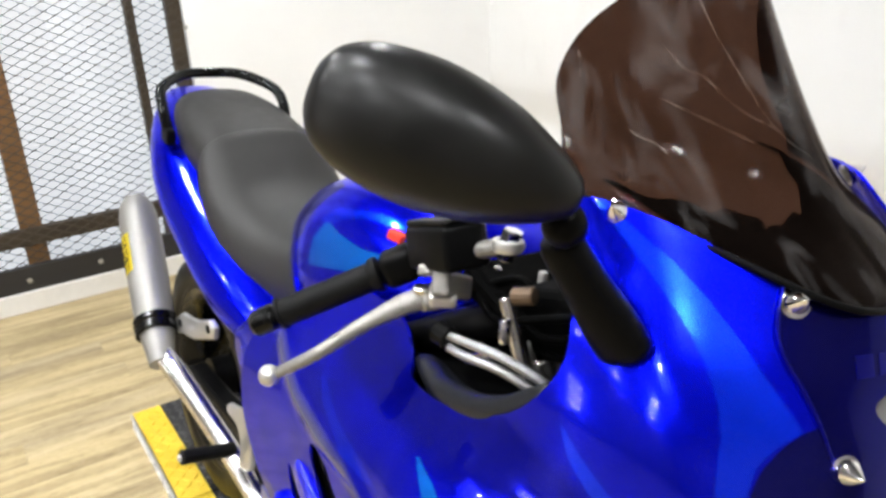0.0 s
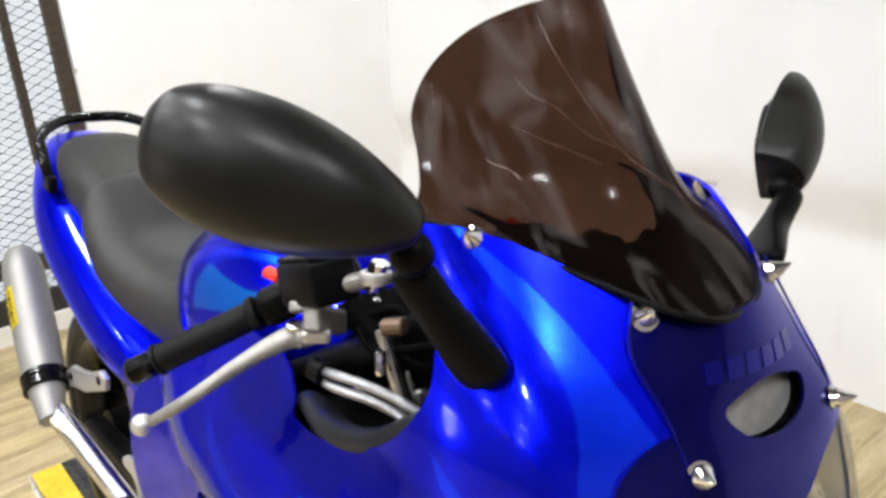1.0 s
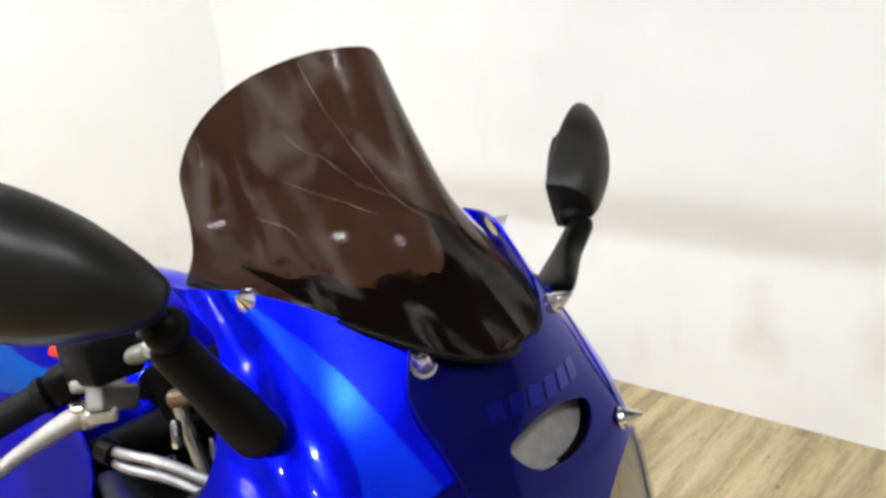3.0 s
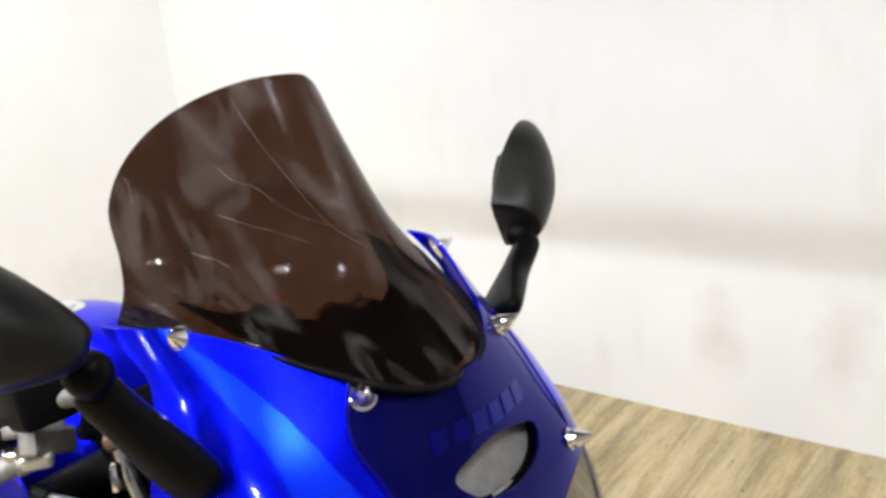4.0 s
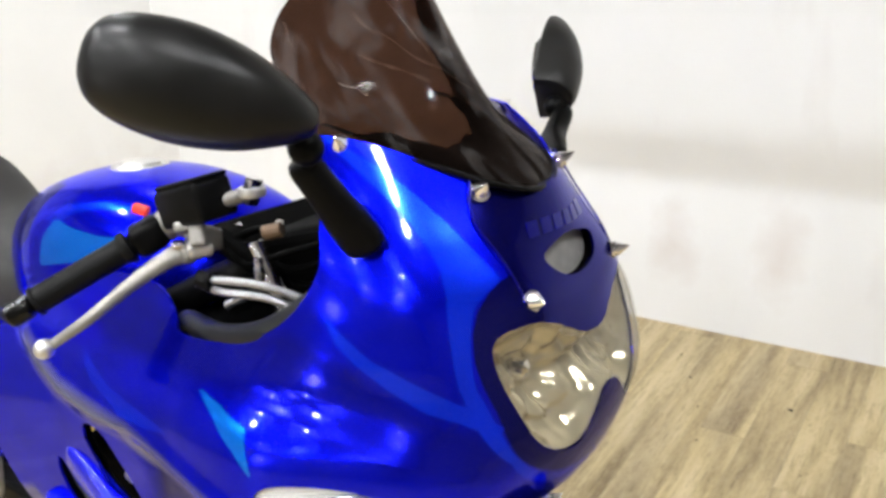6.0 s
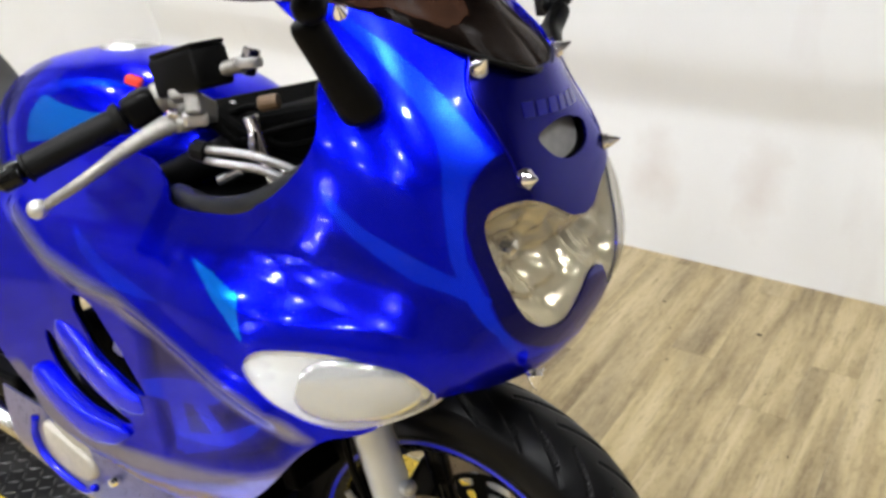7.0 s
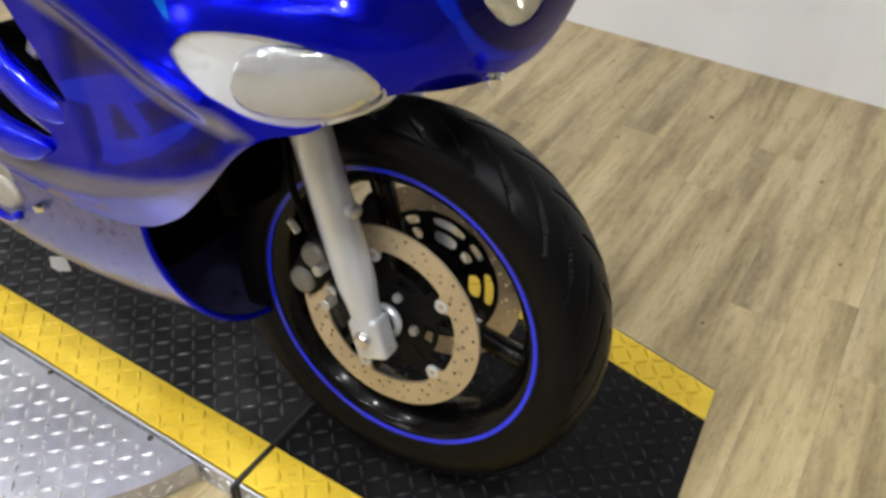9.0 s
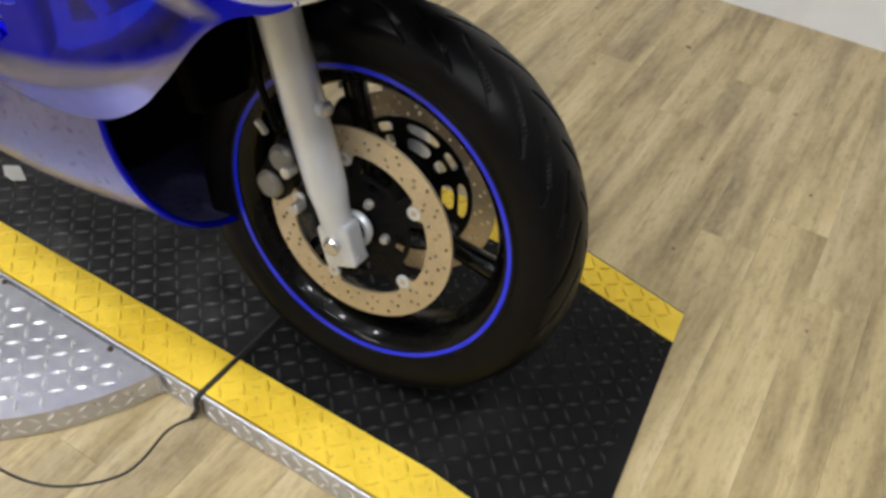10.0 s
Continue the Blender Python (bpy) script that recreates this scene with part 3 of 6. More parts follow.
def deck_part(name, x0, x1, front):
    """One length of folded plate with a black tread and yellow edges."""
    def top(x):
        return DECK if not front or x < BEND_X else DECK + (0.008 - DECK) * (x - BEND_X) / (TOE_X - BEND_X)
    xs = [x0, BEND_X, x1] if front else [x0, x1]

    def skew(x, y):
        """The toe of the ramp runs slightly aslant."""
        return x - TOE_SKEW * y if front and x == x1 else x
    deck = empty(name, ROOM, "black checker-plate display ramp with yellow edge bands" if front else "black checker-plate display runway with yellow edge bands", "ramp")
    for tag, ya, yb, mat in (("tread", NEAR_Y + BAND, FAR_Y - BAND, DECK_BLACK if front else DECK_WORN_LIT), ("yellow_band", NEAR_Y, NEAR_Y + BAND, YELLOW), ("yellow_band", FAR_Y - BAND, FAR_Y, YELLOW)):
        verts = [(skew(x, y), y, z) for x in xs for y, z in ((ya, top(x)), (yb, top(x)), (yb, max(0.001, top(x) - 0.006)), (ya, max(0.001, top(x) - 0.006)))]
        faces = [[4 * k + i, 4 * k + (i + 1) % 4, 4 * k + 4 + (i + 1) % 4, 4 * k + 4 + i] for k in range(len(xs) - 1) for i in range(4)]
        faces += [[0, 1, 2, 3], [4 * len(xs) - 4 + i for i in (3, 2, 1, 0)]]
        bm = bmesh.new()
        vs = [bm.verts.new(v) for v in verts]
        for f in faces:
            bm.faces.new([vs[i] for i in f])
        part(tag, bm, mat, deck)
        v, f = lug_mesh(x0 + 0.004, skew(x1, yb if front else 0) - 0.004, ya, yb, top)
        tagged(mesh_object("band_pattern" if mat is YELLOW else "tread_pattern", v, f, {DECK_BLACK: LUG_BLACK, DECK_WORN_LIT: LUG_WORN_LIT, YELLOW: YELLOW}[mat], deck, smooth=False), kind="stuff")
    for y, s in ((NEAR_Y - 0.004, -1), (FAR_Y + 0.004, 1)):
        verts = [(skew(x, y), y + dy, z) for x in xs for dy, z in ((0, top(x) - 0.001), (s * 0.003, top(x) - 0.003), (s * 0.003, 0.001), (0, 0.001))]
        bm = bmesh.new()
        vs = [bm.verts.new(v) for v in verts]
        for k in range(len(xs) - 1):
            for i in range(4):
                bm.faces.new([vs[j] for j in (4 * k + i, 4 * k + (i + 1) % 4, 4 * k + 4 + (i + 1) % 4, 4 * k + 4 + i)])
        bm.faces.new(vs[:4])
        bm.faces.new(vs[-4:][::-1])
        part("skirt", bm, PLATE, deck, "bare aluminium folded skirt")
    v, f = lug_mesh(x0 + 0.005, BEND_X if front else x1, -0.05, -0.004, lambda x: 0.0, 0.024)
    v = [(x, NEAR_Y - 0.0072 - z, -y) for x, y, z in v]
    tagged(mesh_object("skirt_pattern", v, f, LUG_BRIGHT, deck, smooth=False), kind="stuff")
    return deck


deck_part("display_ramp", SEAM_X + 0.0055, TOE_X, True)
deck_part("display_runway", -1.466, SEAM_X - 0.0055, False)
deck_part("display_runway", TAIL_X, -1.474, False)


def turntable():
    """Round checker-plate apron beside the runway."""
    cx, cy, r = -0.72, -0.05, 0.50
    table = empty("turntable_apron", ROOM, "bright aluminium checker-plate apron with a rounded edge", "apron")
    ang = [a for a in np.linspace(math.pi + 0.31, 2 * math.pi - 0.31, 60)]
    rim = [(cx + r * math.cos(a), min(cy + r * math.sin(a), NEAR_Y - 0.0125)) for a in ang]
    zt = DECK - 0.004
    bm = bmesh.new()
    top = [bm.verts.new((x, y, zt)) for x, y in rim]
    low = [bm.verts.new((x, y, 0.002)) for x, y in rim]
    bm.faces.new(top)
    bm.faces.new(low[::-1])
    for i in range(len(rim)):
        k = (i + 1) % len(rim)
        bm.faces.new((top[i], low[i], low[k], top[k]))
    part("plate", bm, PLATE, table)
    v, f = lug_mesh(cx - r, cx + r, cy - r, NEAR_Y - 0.016, lambda x: zt, 0.026, (0.027, 0.0075, 0.003))
    vv, ff = [], []
    for k in range(0, len(v), 6):
        x, y = np.mean([p[0] for p in v[k:k + 6]]), np.mean([p[1] for p in v[k:k + 6]])
        if math.hypot(x - cx, y - cy) < r - 0.016:
            b = len(vv)
            vv += v[k:k + 6]
            ff += [[b + i for i in t] for t in ((0, 1, 4), (1, 5, 4), (1, 2, 5), (2, 3, 5), (3, 4, 5), (3, 0, 4))]
    tagged(mesh_object("plate_pattern", vv, ff, LUG_BRIGHT, table, smooth=False), kind="stuff")
    vv, ff = [], []
    for k, a in enumerate(np.arange(math.pi + 0.4, 2 * math.pi - 0.4, 0.045)):
        for row in (0.016, 0.036):
            t = radians(40 if (k + (row > 0.02)) % 2 else -40)
            b = len(vv)
            for u, w, h in ((-0.010, 0, 0.0003), (0, -0.0026, 0.0003), (0.010, 0, 0.0003), (0, 0.0026, 0.0003), (-0.005, 0, 0.002), (0.005, 0, 0.002)):
                du, dz = u * math.cos(t) - w * math.sin(t), u * math.sin(t) + w * math.cos(t)
                vv.append((cx + (r + h) * math.cos(a + du / r), cy + (r + h) * math.sin(a + du / r), row + dz))
            ff += [[b + i for i in t2] for t2 in ((0, 1, 4), (1, 5, 4), (1, 2, 5), (2, 3, 5), (3, 4, 5), (3, 0, 4))]
    tagged(mesh_object("rim_pattern", vv, ff, LUG_BRIGHT, table, smooth=False), kind="stuff")
    for x, y in ((-0.345, -0.226), (-0.60, -0.222)):
        part("rivet", lathe([(0, 0.0035), (0.004, 0.003), (0.0055, 0)], 12, "z", (x, y, zt)), DARK_TIMBER, table, "dark flat rivet")
    return table


turntable()


# cable in the joint of the deck and across the floor
part_cable = tube([(SEAM_X, 0.42, DECK - 0.002), (SEAM_X, 0.1, DECK - 0.001), (SEAM_X, NEAR_Y + 0.02, DECK - 0.001), (SEAM_X - 0.001, NEAR_Y - 0.012, DECK - 0.006), (SEAM_X - 0.004, NEAR_Y - 0.014, 0.02), (SEAM_X - 0.01, NEAR_Y - 0.022, 0.0035)], 0.0048, 60, 8)
tube([(SEAM_X - 0.01, NEAR_Y - 0.022, 0.0035), (-0.19, -0.268, 0.0022), (-0.187, -0.355, 0.0022), (-0.25, -0.425, 0.0022), (-0.345, -0.452, 0.0022), (-0.47, -0.445, 0.0022), (-0.62, -0.47, 0.0022), (-0.9, -0.6, 0.0022)], 0.002, 80, 8, part_cable)
place(tagged(part("cable", part_cable, BLACK_BOARD, None, "", True), "thin black cable lying in the deck joint and on the floor", "cable"))


def debris():
    rng = random.Random(9)
    for k, (x, y) in enumerate(((0.08, 1.455), (0.17, 1.175), (0.42, 1.30), (0.53, 0.98), (-0.22, 1.50), (-0.15, 1.36), (-0.1, 1.20), (0.33, 0.62), (0.62, 0.55), (0.28, 0.96), (-0.29, 1.62))):
        n = rng.randint(5, 7)
        r = rng.uniform(0.003, 0.007) * (2.0 if k == 0 else 1.0)
        ring = [(r * rng.uniform(0.6, 1.2) * math.cos(2 * math.pi * i / n), 0.5 * r * rng.uniform(0.6, 1.2) * math.sin(2 * math.pi * i / n)) for i in range(n)]
        bm = prism(ring, 0.0018, (0, 0, 0), (0, 0, 0), 0.0004)
        place(tagged(part("floor_chip", bm, DARK_TIMBER), "small dark wood chip lying on the floor", "debris", "chips on the floor"), pose(x, y, 0.0, 0, 0, rng.uniform(0, 180)))


debris()
scrap = prism([(-0.034, -0.004), (-0.012, 0.018), (0.034, 0.002), (0.018, -0.016), (-0.006, -0.018)], 0.0012, (0, 0, 0), (0, 0, 0), 0.0003)
tagged(part("paper_scrap", scrap, BASEBOARD_WHITE), "small torn white paper scrap lying on the black deck", "paper").matrix_world = pose(-0.822, 0.004, DECK + 0.0026, 0, 3, -8)
# ---- the motorcycle: x ahead, y to its left, z up, axle of the front wheel over the origin ----
bike = empty("motorcycle", pose(0, 0, DECK, -BIKE_LEAN, 0, 0), "blue flame-painted sport motorcycle standing on the black deck", "motorcycle")

# fairing: stations from the nose round to the flank, each with its x and half width at every level
LEVELS = [0.39, 0.54, 0.64, 0.72, 0.78, 0.83, 0.88, 0.935, 0.99, 1.04, 1.10]
STATIONS = []


def station(xs, ys):
    STATIONS.append((xs, ys))


station([0.0, 0.035, 0.088, 0.136, 0.152, 0.147, 0.13, 0.112, 0.088, 0.064, 0.03], [0] * 11)
station([-0.02, 0.02, 0.075, 0.122, 0.138, 0.132, 0.118, 0.105, 0.072, 0.042, 0.0], [0.09, 0.10, 0.10, 0.103, 0.11, 0.115, 0.11, 0.10, 0.085, 0.08, 0.07])
station([-0.06, -0.02, 0.026, 0.067, 0.085, 0.085, 0.088, 0.072, 0.04, 0.005, -0.04], [0.17, 0.19, 0.21, 0.211, 0.20, 0.188, 0.172, 0.162, 0.145, 0.13, 0.12])
station([-0.12, -0.08, -0.05, -0.03, -0.01, 0.0, 0.02, 0.015, -0.01, -0.04, -0.08], [0.21, 0.25, 0.274, 0.27, 0.255, 0.231, 0.217, 0.21, 0.195, 0.175, 0.16])
station([-0.22, -0.19, -0.16, -0.145, -0.14, -0.13, -0.11, -0.09, -0.09, -0.10, -0.12], [0.235, 0.275, 0.30, 0.304, 0.292, 0.258, 0.241, 0.232, 0.218, 0.20, 0.19])
station([-0.40, -0.38, -0.36, -0.35, -0.33, -0.31, -0.28, -0.22, -0.18, -0.18, -0.17], [0.232, 0.258, 0.272, 0.28, 0.272, 0.236, 0.208, 0.218, 0.215, 0.205, 0.20])
station([-0.80, -0.80, -0.80, -0.80, -0.80, -0.76, -0.68, -0.6, -0.45, -0.35, -0.30], [0.225, 0.25, 0.25, 0.235, 0.205, 0.17, 0.15, 0.16, 0.18, 0.20, 0.20])


def cubic(knots, values, t):
    """Catmull-Rom through values (k, ...) at knots, at the places t."""
    knots, values = np.array(knots, float), np.array(values, float)
    slopes = np.gradient(values, knots, axis=0)
    i = np.clip(np.searchsorted(knots, t) - 1, 0, len(knots) - 2)
    h = (knots[i + 1] - knots[i])
    f = (t - knots[i]) / h
    sh = (slice(None),) * t.ndim + (None,) * (values.ndim - 1)
    f, h = f[sh], h[sh]
    a, b, m, n = values[i], values[i + 1], slopes[i] * h, slopes[i + 1] * h
    return (2 * f**3 - 3 * f**2 + 1) * a + (f**3 - 2 * f**2 + f) * m + (3 * f**2 - 2 * f**3) * b + (f**3 - f**2) * n


GRID = np.array([[(xs[k], ys[k]) for xs, ys in STATIONS] for k in range(len(LEVELS))])


def relief(x, z):
    """Hollow of the shelf, ridge of the blade and the recess below it, in metres outward."""
    def soft(s, width):
        f = np.clip(s / width + 0.35, 0, 1)
        return f * f * (3 - 2 * f)

    def away(line):
        near = np.full(x.shape, 1e9)
        for (x0, z0), (x1, z1) in zip(line, line[1:]):
            dx, dz = x1 - x0, z1 - z0
            t = np.clip(((x - x0) * dx + (z - z0) * dz) / (dx * dx + dz * dz), 0, 1)
            near = np.minimum(near, np.hypot(x - x0 - t * dx, z - z0 - t * dz))
        return near
    best = away(BLADE_RIDGE)
    rise = np.clip(z - np.interp(x, CREASE_X, CREASE_Z), 0, 1)
    reach = np.clip((x + 0.30) / 0.12, 0, 1) * np.clip((0.115 - x) / 0.06, 0, 1)
    hollow = -0.005 * rise / 0.032 * np.exp(1 - rise / 0.032) * reach
    return hollow + 0.009 * np.exp(-((best / 0.015) ** 2)) - 0.007 * soft(inside(x, z, BEAK_DARK), 0.045) + 0.012 * np.exp(-((away(SILL_RIDGE) / 0.027) ** 2)) + 0.003 * np.exp(-((away(SHOULDER) / 0.03) ** 2))


BLADE_RIDGE = [(-0.66, 0.79), (-0.6, 0.765), (-0.53, 0.742), (-0.447, 0.73), (-0.369, 0.735), (-0.2875, 0.722), (-0.204, 0.706), (-0.137, 0.688), (-0.10, 0.673)]

CREASE_X = [-0.33, -0.222, -0.164, -0.099, -0.057, -0.006, 0.049, 0.087, 0.12]
CREASE_Z = [0.80, 0.808, 0.818, 0.814, 0.804, 0.790, 0.774, 0.762, 0.75]
SHOULDER = [(-0.25, 0.782), (-0.16, 0.79), (-0.1, 0.785), (-0.05, 0.775), (0.0, 0.762), (0.05, 0.748), (0.09, 0.738)]
SILL_RIDGE = [(-0.62, 0.455), (-0.5, 0.443), (-0.4, 0.447), (-0.32, 0.466), (-0.24, 0.50), (-0.166, 0.54), (-0.10, 0.592), (-0.07, 0.63)]


def fairing(side):
    """The skin of one flank: u from nose to rear, v from sill to screen."""
    def surface(U, V):
        z = LEVELS[0] + (LEVELS[-1] - LEVELS[0]) * V
        rows = cubic(LEVELS, GRID, z[:, 0])
        t = np.linspace(0, 1, len(STATIONS))
        # the nose is rounded: mirror the second station so that the skin leaves the centre line square
        out = []
        for k, row in enumerate(rows):
            ext = np.vstack([[row[1, 0], -row[1, 1]], row])
            tt = np.r_[-t[1], t]
            out.append(cubic(tt, ext, U[k]))
        xy = np.array(out)
        return np.stack([xy[..., 0], side * (xy[..., 1] + relief(xy[..., 0], z)), z], -1)
    return surface


RIM = spline([(0.30, 0.69), (0.12, 0.692), (0.065, 0.70), (0.0, 0.655), (-0.05, 0.637), (-0.115, 0.56), (-0.185, 0.488), (-0.27, 0.437), (-0.38, 0.415), (-0.52, 0.43), (-0.64, 0.48), (-0.72, 0.56), (-0.765, 0.66), (-0.74, 0.76), (-0.62, 0.86), (-0.42, 0.892), (-0.345, 0.868), (-0.32, 0.851), (-0.24, 0.856), (-0.165, 0.882), (-0.11, 0.923), (-0.084, 0.967), (-0.09, 1.01), (-0.103, 1.06), (-0.15, 1.14), (0.30, 1.2)], 160, True)
LAMP = [tuple(p) for p in spline([(0.0, 0.872), (0.028, 0.876), (0.054, 0.888), (0.084, 0.902), (0.116, 0.9105), (0.148, 0.9085), (0.1625, 0.898), (0.166, 0.878), (0.162, 0.851), (0.1495, 0.813), (0.136, 0.789), (0.115, 0.772), (0.09, 0.7615), (0.062, 0.7635), (0.038, 0.787), (0.019, 0.805), (0.0, 0.81)], 90)]
BLINKER = spline([(-0.128, 0.727), (-0.105, 0.746), (-0.056, 0.753), (-0.006, 0.7495), (0.037, 0.740), (0.0555, 0.724), (0.064, 0.705), (0.0545, 0.690), (0.03, 0.673), (-0.003, 0.660), (-0.034, 0.661), (-0.066, 0.672), (-0.10, 0.693), (-0.12, 0.709)], 80, True)
SCOOP = spline([(-0.061, 0.966), (-0.03, 0.9755), (0.0, 0.979), (0.03, 0.9755), (0.061, 0.966), (0.052, 0.950), (0.03, 0.9395), (0.0, 0.9355), (-0.03, 0.9395), (-0.052, 0.950)], 60, True)
SLOT_A = spline([(-0.478, 0.702), (-0.461, 0.709), (-0.43, 0.703), (-0.406, 0.679), (-0.381, 0.646), (-0.36, 0.616), (-0.347, 0.593), (-0.374, 0.589), (-0.413, 0.609), (-0.448, 0.622), (-0.461, 0.651), (-0.48, 0.682)], 60, True)
SLOT_B = spline([(-0.565, 0.628), (-0.549, 0.619), (-0.528, 0.594), (-0.499, 0.573), (-0.463, 0.551), (-0.433, 0.541), (-0.401, 0.527), (-0.418, 0.517), (-0.45, 0.519), (-0.497, 0.524), (-0.527, 0.54), (-0.555, 0.569), (-0.568, 0.60)], 60, True)
VENT_BLADES = [([(-0.546, 0.642), (-0.50, 0.627), (-0.455, 0.594), (-0.41, 0.573), (-0.352, 0.566)], 0.0215), ([(-0.622, 0.545), (-0.575, 0.532), (-0.525, 0.509), (-0.475, 0.496), (-0.408, 0.503)], 0.0225)]


FOOT_MID = -0.012
FOOT_Y = [-0.033, 0.0, 0.033, 0.056, 0.082, 0.10, 0.118, 0.138, 0.158, 0.178, 0.203, 0.31]
FOOT_Z = [1.034, 1.0315, 1.034, 1.039, 1.0495, 1.061, 1.0725, 1.085, 1.0945, 1.10, 1.104, 1.11]
FOOT_X = [0.061, 0.067, 0.061, 0.0505, 0.029, 0.004, -0.022, -0.055, -0.086, -0.12, -0.17, -0.3]


def foot_z(y):
    """Height of the curved foot of the screen across the nose."""
    return cubic(FOOT_Y, FOOT_Z, np.clip(np.abs(y - FOOT_MID), 0, 0.3))


def panel_keep(P):
    x, y, z = P[..., 0], np.abs(P[..., 1]), P[..., 2]
    s = inside(x, z, RIM)
    s = np.minimum(s, foot_z(P[..., 1]) + 0.003 - z)
    front = x > 0.02
    lamp = np.where(front, inside(y, z, LAMP_FULL), -1)
    scoop = np.where(front, inside(P[..., 1], z, SCOOP), -1)
    s = np.minimum(s, -np.maximum(lamp, scoop))
    s = np.minimum(s, -inside(x, z, BLINKER))
    return np.minimum(s, -np.maximum(inside(x, z, SLOT_A), inside(x, z, SLOT_B)))


LAMP_FULL = np.array(LAMP + [(-0.03, 0.81), (-0.03, 0.872)])


def union(*outlines):
    return lambda P: np.max([inside(P[..., 0], P[..., 2], o) for o in outlines], axis=0)


# paint scheme and the painted shade of the shelf, as outlines on the flank (x, z)
STRIPE_HIGH = [(-0.107, 1.105), (-0.075, 1.083), (-0.039, 1.061), (-0.007, 1.037), (0.026, 1.009), (0.052, 0.984), (0.079, 0.957), (0.073, 0.948), (0.069, 0.935), (0.071, 0.914), (0.075, 0.885), (0.081, 0.858), (0.09, 0.841), (0.106, 0.805), (0.119, 0.77), (0.134, 0.716),
               (0.122, 0.726), (0.112, 0.773), (0.084, 0.819), (0.067, 0.859), (0.058, 0.90), (0.052, 0.927), (0.046, 0.949), (0.034, 0.972), (0.016, 0.995), (-0.001, 1.013), (-0.042, 1.047), (-0.071, 1.07), (-0.099, 1.092)]
STRIPE_LOW = [(-0.075, 0.926), (-0.05, 0.905), (-0.017, 0.882), (0.0, 0.875), (0.03, 0.8605), (0.054, 0.849), (0.082, 0.8355), (0.106, 0.815), (0.103, 0.807), (0.071, 0.823), (0.036, 0.833), (0.0, 0.853), (-0.035, 0.876), (-0.058, 0.895)]
NOSE_DARK = [(0.022, 1.052), (0.032, 1.025), (0.045, 1.005), (0.064, 0.984), (0.084, 0.96), (0.079, 0.956), (0.075, 0.948), (0.072, 0.932), (0.0725, 0.914), (0.0775, 0.885), (0.087, 0.858), (0.10, 0.829), (0.108, 0.805), (0.122, 0.764), (0.137, 0.72), (0.3, 0.7), (0.3, 1.1), (0.05, 1.1)]
SHELF_SHADE = [(-0.12, 0.889), (-0.06, 0.877), (-0.021, 0.855), (0.01, 0.834), (0.045, 0.82), (0.085, 0.8075), (0.108, 0.78), (0.097, 0.763), (0.042, 0.776), (-0.013, 0.789), (-0.076, 0.805), (-0.134, 0.818), (-0.225, 0.82), (-0.33, 0.822), (-0.46, 0.815), (-0.5, 0.835), (-0.44, 0.868), (-0.34, 0.855), (-0.25, 0.855)]
CYAN_FLASH = [(-0.247, 0.8125), (-0.196, 0.807), (-0.146, 0.796), (-0.126, 0.747), (-0.157, 0.774), (-0.2, 0.796)]
REAR_FLAME = [(-0.51, 0.80), (-0.413, 0.772), (-0.346, 0.764), (-0.272, 0.755), (-0.32, 0.747), (-0.377, 0.747), (-0.456, 0.767)]
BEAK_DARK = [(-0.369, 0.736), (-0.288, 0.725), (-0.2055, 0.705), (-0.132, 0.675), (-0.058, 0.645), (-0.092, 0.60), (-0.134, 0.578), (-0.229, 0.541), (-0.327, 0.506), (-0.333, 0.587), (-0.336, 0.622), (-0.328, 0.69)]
STROKE_A = [(-0.35, 0.618), (-0.239, 0.662), (-0.125, 0.689), (-0.192, 0.646), (-0.3, 0.6), (-0.35, 0.596)]
STROKE_B = [(-0.303, 0.6), (-0.266, 0.615), (-0.268, 0.563), (-0.284, 0.528), (-0.31, 0.52)]
STROKE_C = [(-0.243, 0.625), (-0.209, 0.641), (-0.181, 0.615), (-0.207, 0.59)]
STROKE_D = [(-0.293, 0.556), (-0.202, 0.596), (-0.095, 0.664), (-0.136, 0.622), (-0.193, 0.577), (-0.288, 0.523)]
BLADE_SILVER = [(-0.67, 0.80), (-0.6, 0.778), (-0.53, 0.757), (-0.447, 0.748), (-0.364, 0.746), (-0.289, 0.73), (-0.188, 0.711), (-0.119, 0.69), (-0.068, 0.662), (-0.047, 0.645), (-0.051, 0.636), (-0.108, 0.640), (-0.176, 0.655), (-0.242, 0.674), (-0.311, 0.692), (-0.378, 0.707), (-0.461, 0.716), (-0.56, 0.727), (-0.65, 0.765)]
SILL_SILVER = [(-0.66, 0.55), (-0.6, 0.505), (-0.5, 0.475), (-0.425, 0.478), (-0.33, 0.499), (-0.232, 0.535), (-0.135, 0.575), (-0.092, 0.60), (-0.056, 0.638), (-0.03, 0.62), (-0.1, 0.5), (-0.27, 0.38), (-0.6, 0.38), (-0.74, 0.52)]


def ground_and_shade(P):
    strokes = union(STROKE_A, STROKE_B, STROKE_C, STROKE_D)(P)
    # the shelf's shading is put into the colour, half as dark as the beak's ground
    return np.maximum(np.minimum(union(SHELF_SHADE)(P), 0.003), np.minimum(union(BEAK_DARK)(P), -strokes))


